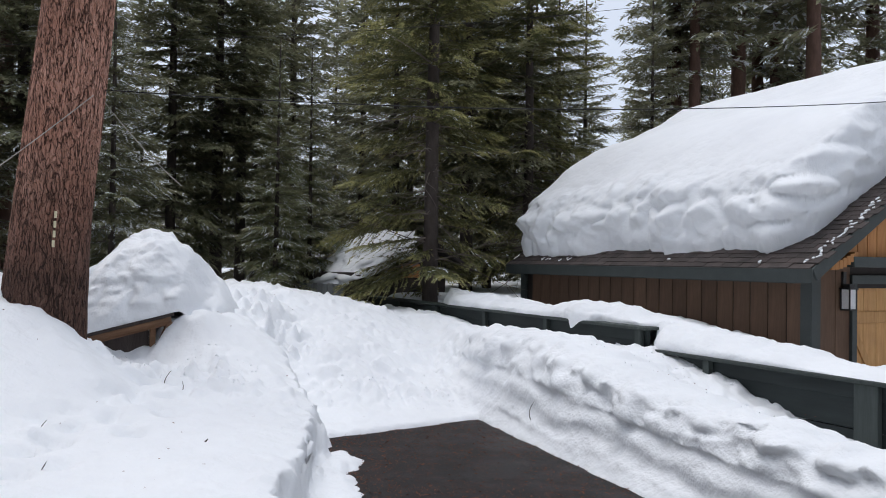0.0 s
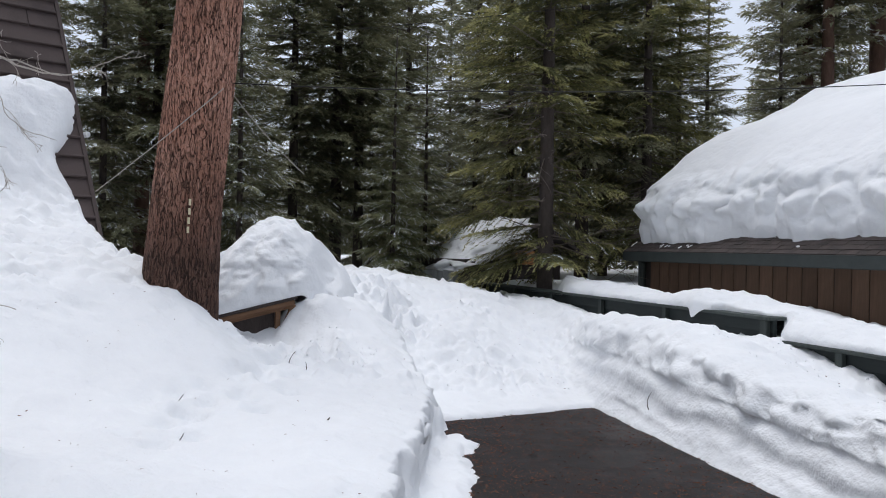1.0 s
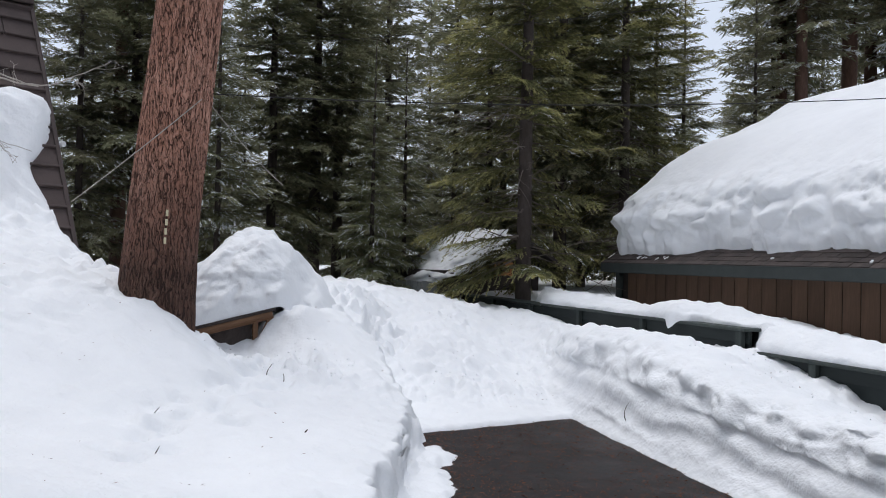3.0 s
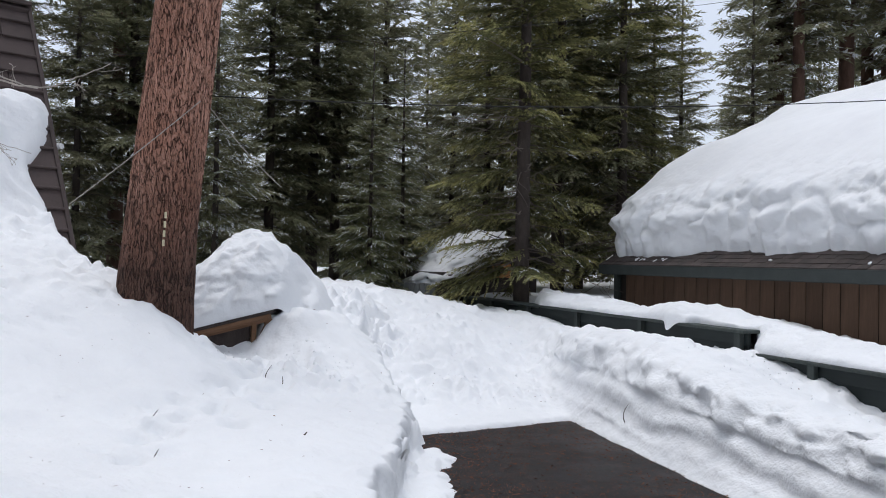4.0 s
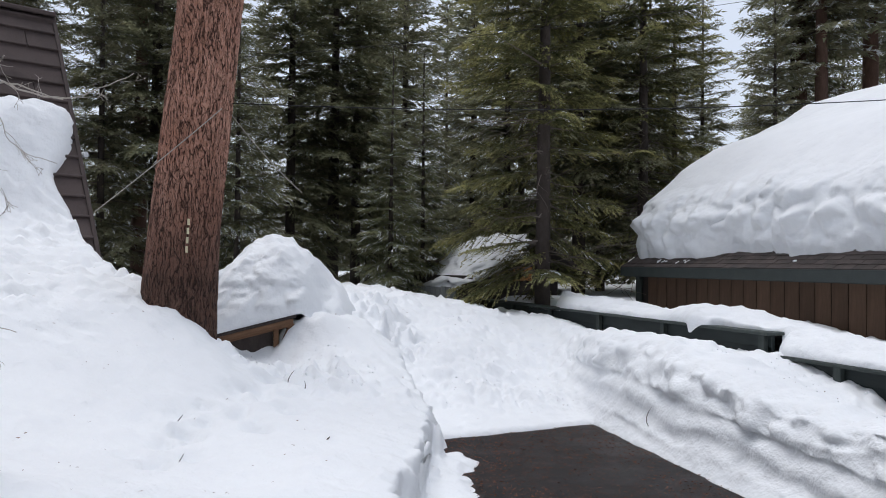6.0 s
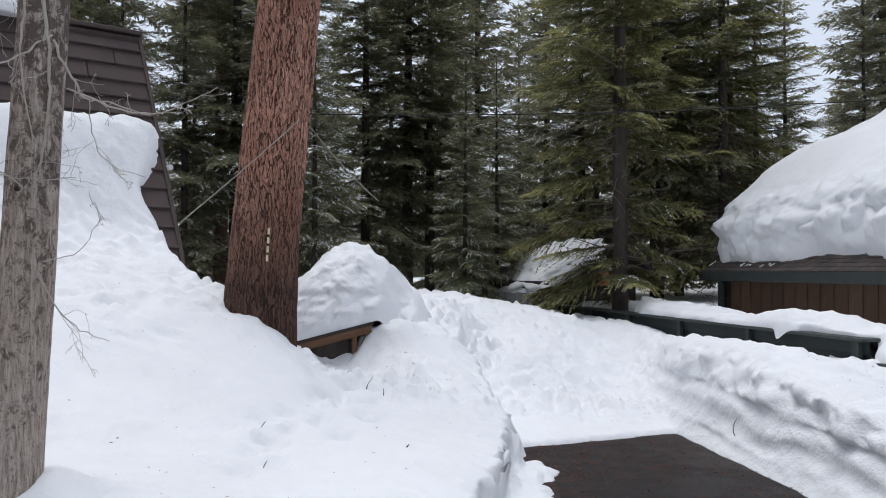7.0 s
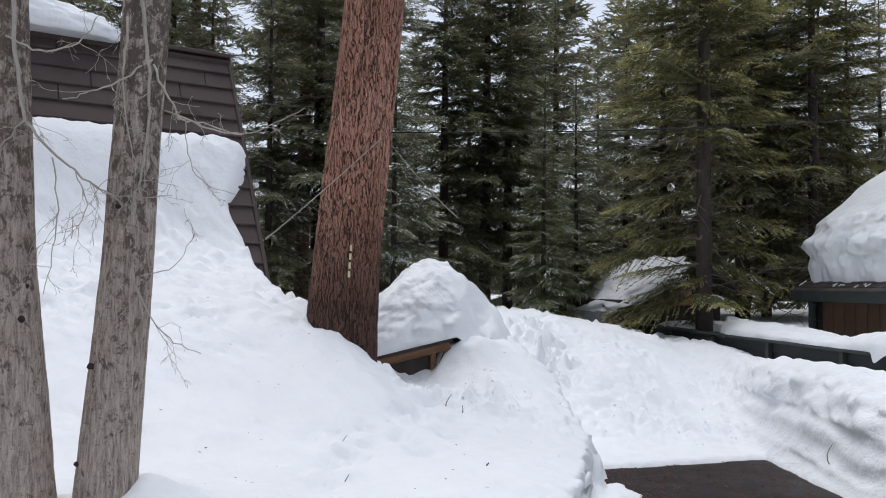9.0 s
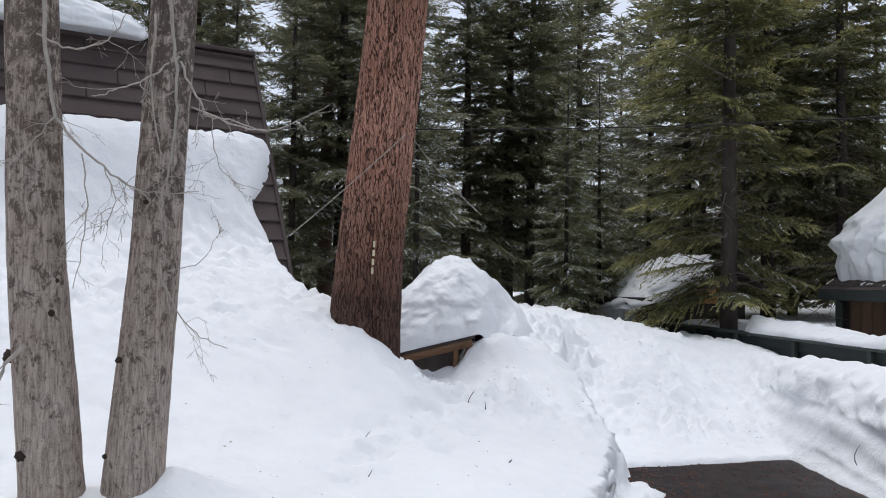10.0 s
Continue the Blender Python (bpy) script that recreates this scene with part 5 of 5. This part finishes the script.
far_dark = conifer("fir", 19.0, 3.3, 0.7, 0.29, 0.58, 7, M_DARKNEEDLES, 0.06, 110, 12, 0.06, 0.65, 0.4, 0.16, fine=13.0, inner=0.0)

L_BIG = "large green fir with layered drooping boughs and dead lower twigs"
L_DARK = "tall dark green fir with dense shaded boughs"
L_FROST = "tall fir with snow-dusted pale green boughs"
L_PINE = "tall pine with a bare reddish trunk and snowy crown"
L_FAR = "snow-dusted fir, distant in the forest or in the unseen added ring"
x, y = at(6.0, 16.4)
plant(big_a, x, y, 0.70, L_BIG, 0, 1.1)
x, y = at(12.9, 21.0)
plant(big_b, x, y, 0.8, L_BIG, 150)
x, y = at(-4.9, 18.0)
plant(young, x, y, 0.85, "young pointed green fir with snow-dusted tips", 10)
x, y = at(-2.6, 19.6)
plant(young, x, y, 0.85, "young pointed green fir with snow-dusted tips", 130, 1.05)
for deg, dist, kit, label, size in (
        (-9.0, 24.2, dark_a, L_DARK, 1.0), (-7.4, 25.5, dark_b, L_DARK, 1.1), (-12.0, 23.0, dark_b, L_DARK, 1.0), (-6.5, 29.0, frosty, L_FROST, 1.0),
        (-15.6, 16.5, frosty_s, L_FROST, 1.0), (-17.2, 19.0, frosty, L_FROST, 0.9), (-21.0, 20.5, dark_a, L_DARK, 0.95), (-24.4, 19.5, frosty, L_FROST, 0.75),
        (-28.5, 23.0, frosty, L_FROST, 0.8), (-31.0, 24.0, frosty, L_FROST, 1.1), (-34.0, 20.0, dark_a, L_DARK, 0.9), (-39.0, 24.0, frosty, L_FROST, 1.1),
        (3.4, 22.0, dark_b, L_DARK, 0.8), (8.5, 21.5, dark_a, L_DARK, 1.0), (10.0, 23.0, dark_b, L_DARK, 0.9), (15.0, 25.5, dark_b, L_DARK, 0.8), (4.4, 29.0, frosty, L_FROST, 1.1), (-4.0, 31.0, frosty, L_FROST, 1.15), (0.9, 33.0, frosty, L_FROST, 1.05),
        (16.8, 33.0, frosty, L_FROST, 1.0), (21.4, 27.0, frosty, L_FROST, 0.85), (22.5, 30.0, far_fir, L_FROST, 0.9), (26.0, 33.0, frosty, L_FROST, 0.6), (30.0, 33.0, far_fir, L_FROST, 0.5), (36.0, 30.0, frosty, L_FROST, 0.9)):
    x, y = at(deg, dist)
    plant(kit, x, y, 0.9, label, deg * 37 % 360, size)
for deg, dist, size in ((23.0, 30.0, 1.0), (24.2, 29.0, 1.05), (27.0, 31.0, 1.3), (28.2, 34.0, 1.2), (29.3, 33.0, 1.1), (31.6, 29.0, 1.25), (35.0, 31.0, 1.2), (-22.0, 24.0, 0.9), (-29.5, 27.0, 1.0), (-19.0, 31.0, 1.0)):
    x, y = at(deg, dist)
    plant(bare_pine, x, y, 0.9, L_PINE, deg * 53 % 360, size, name="pine_tree")
rng = random.Random(21)
for row, (dist, n) in enumerate(((37, 19), (52, 22))):
    for i in range(n):
        deg = -48 + 96 * (i + rng.uniform(0.1, 0.9)) / n
        if 17.0 < deg < 20.2 or -3.6 + 0.8 * row < deg < -0.2 - 0.8 * row or -28.6 < deg < -24.2:
            continue
        x, y = at(deg, dist + rng.uniform(-4, 4))
        plant(far_fir if rng.random() < 0.55 else far_dark, x, y, 0.8, L_FAR, rng.uniform(0, 360), rng.uniform(0.65, 1.05))
for i in range(44):
    deg = -50 + 100 * (i + rng.uniform(0.1, 0.9)) / 44
    if 17.6 < deg < 19.6 or -2.6 < deg < -1.0 or -27.0 < deg < -25.6:
        continue
    x, y = at(deg, rng.uniform(70, 88))
    plant(far_wood, x, y, 0.8, L_FAR, rng.uniform(0, 360), rng.uniform(0.5, 0.85))
# unseen trees added round the yard, behind the camera, to block low sky light
for i in range(46):
    deg = 66 + 236 * (i + rng.uniform(0.2, 0.8)) / 46
    x, y = at(deg, rng.uniform(34, 46) if deg < 120 else rng.uniform(22, 30))
    plant(far_wood, x, y, 0.3, L_FAR, rng.uniform(0, 360), rng.uniform(0.85, 1.1))

# ---- far end of the yard: a small outbuilding and a stretch of fence behind the firs ----
OUT = pose(1.42, 18.7, 0.42, 0, 0, 35)
outb = thing("outbuilding", OUT, "small dark outbuilding with orange gable under a snowy roof", "shed")
part("wall", boxes(((-1.6, 0, 0), (1.2, 2.4, 1.0))), M_BURNT, outb)
part("gable", boxes(((-0.20, -0.04, 0.88), (0.36, -0.005, 1.20)), bevel=0.004), M_GABLE, outb, "orange wooden gable boards")
rf = bmesh.new()
box(rf, (-2.2, -0.25, 0), (0.1, 2.6, 0.09), 0.01, pose(0.5, 0, 1.75, 0, -24, 0))
box(rf, (-0.1, -0.25, 0), (1.6, 2.6, 0.09), 0.01, pose(0.5, 0, 1.75, 0, 28, 0))
part("roof", rf, M_SHINGLE, outb)
os_ = new("roof_snow", lump_mesh("roof_snow", (1.10, 1.3, 0.34), 31.0, 0.34, 5, 0.2))
os_.matrix_world = OUT @ pose(-0.66, 0.75, 1.22, 0, -31, 0)
tagged(os_, "smooth white snow lying on the outbuilding roof", "snow")
FENCE = pose(-1.05, 18.2, 0.6, 0, 0, -42)
M_FENCE = grain_wood("silver_grey_boards", (0.13, 0.14, 0.14), (0.22, 0.225, 0.22))
fence = thing("board_fence", FENCE, "low grey weathered board fence half sunk in the snow", "fence")
for i in range(9):
    part("board", boxes(((i * 0.15, -0.012, -0.5), (i * 0.15 + 0.142, 0.012, 0.58 - 0.01 * (i % 3))), bevel=0.003), M_FENCE, fence)
part("rail", boxes(((0, 0.013, 0.38), (1.35, 0.05, 0.46))), M_POSTWOOD, fence)
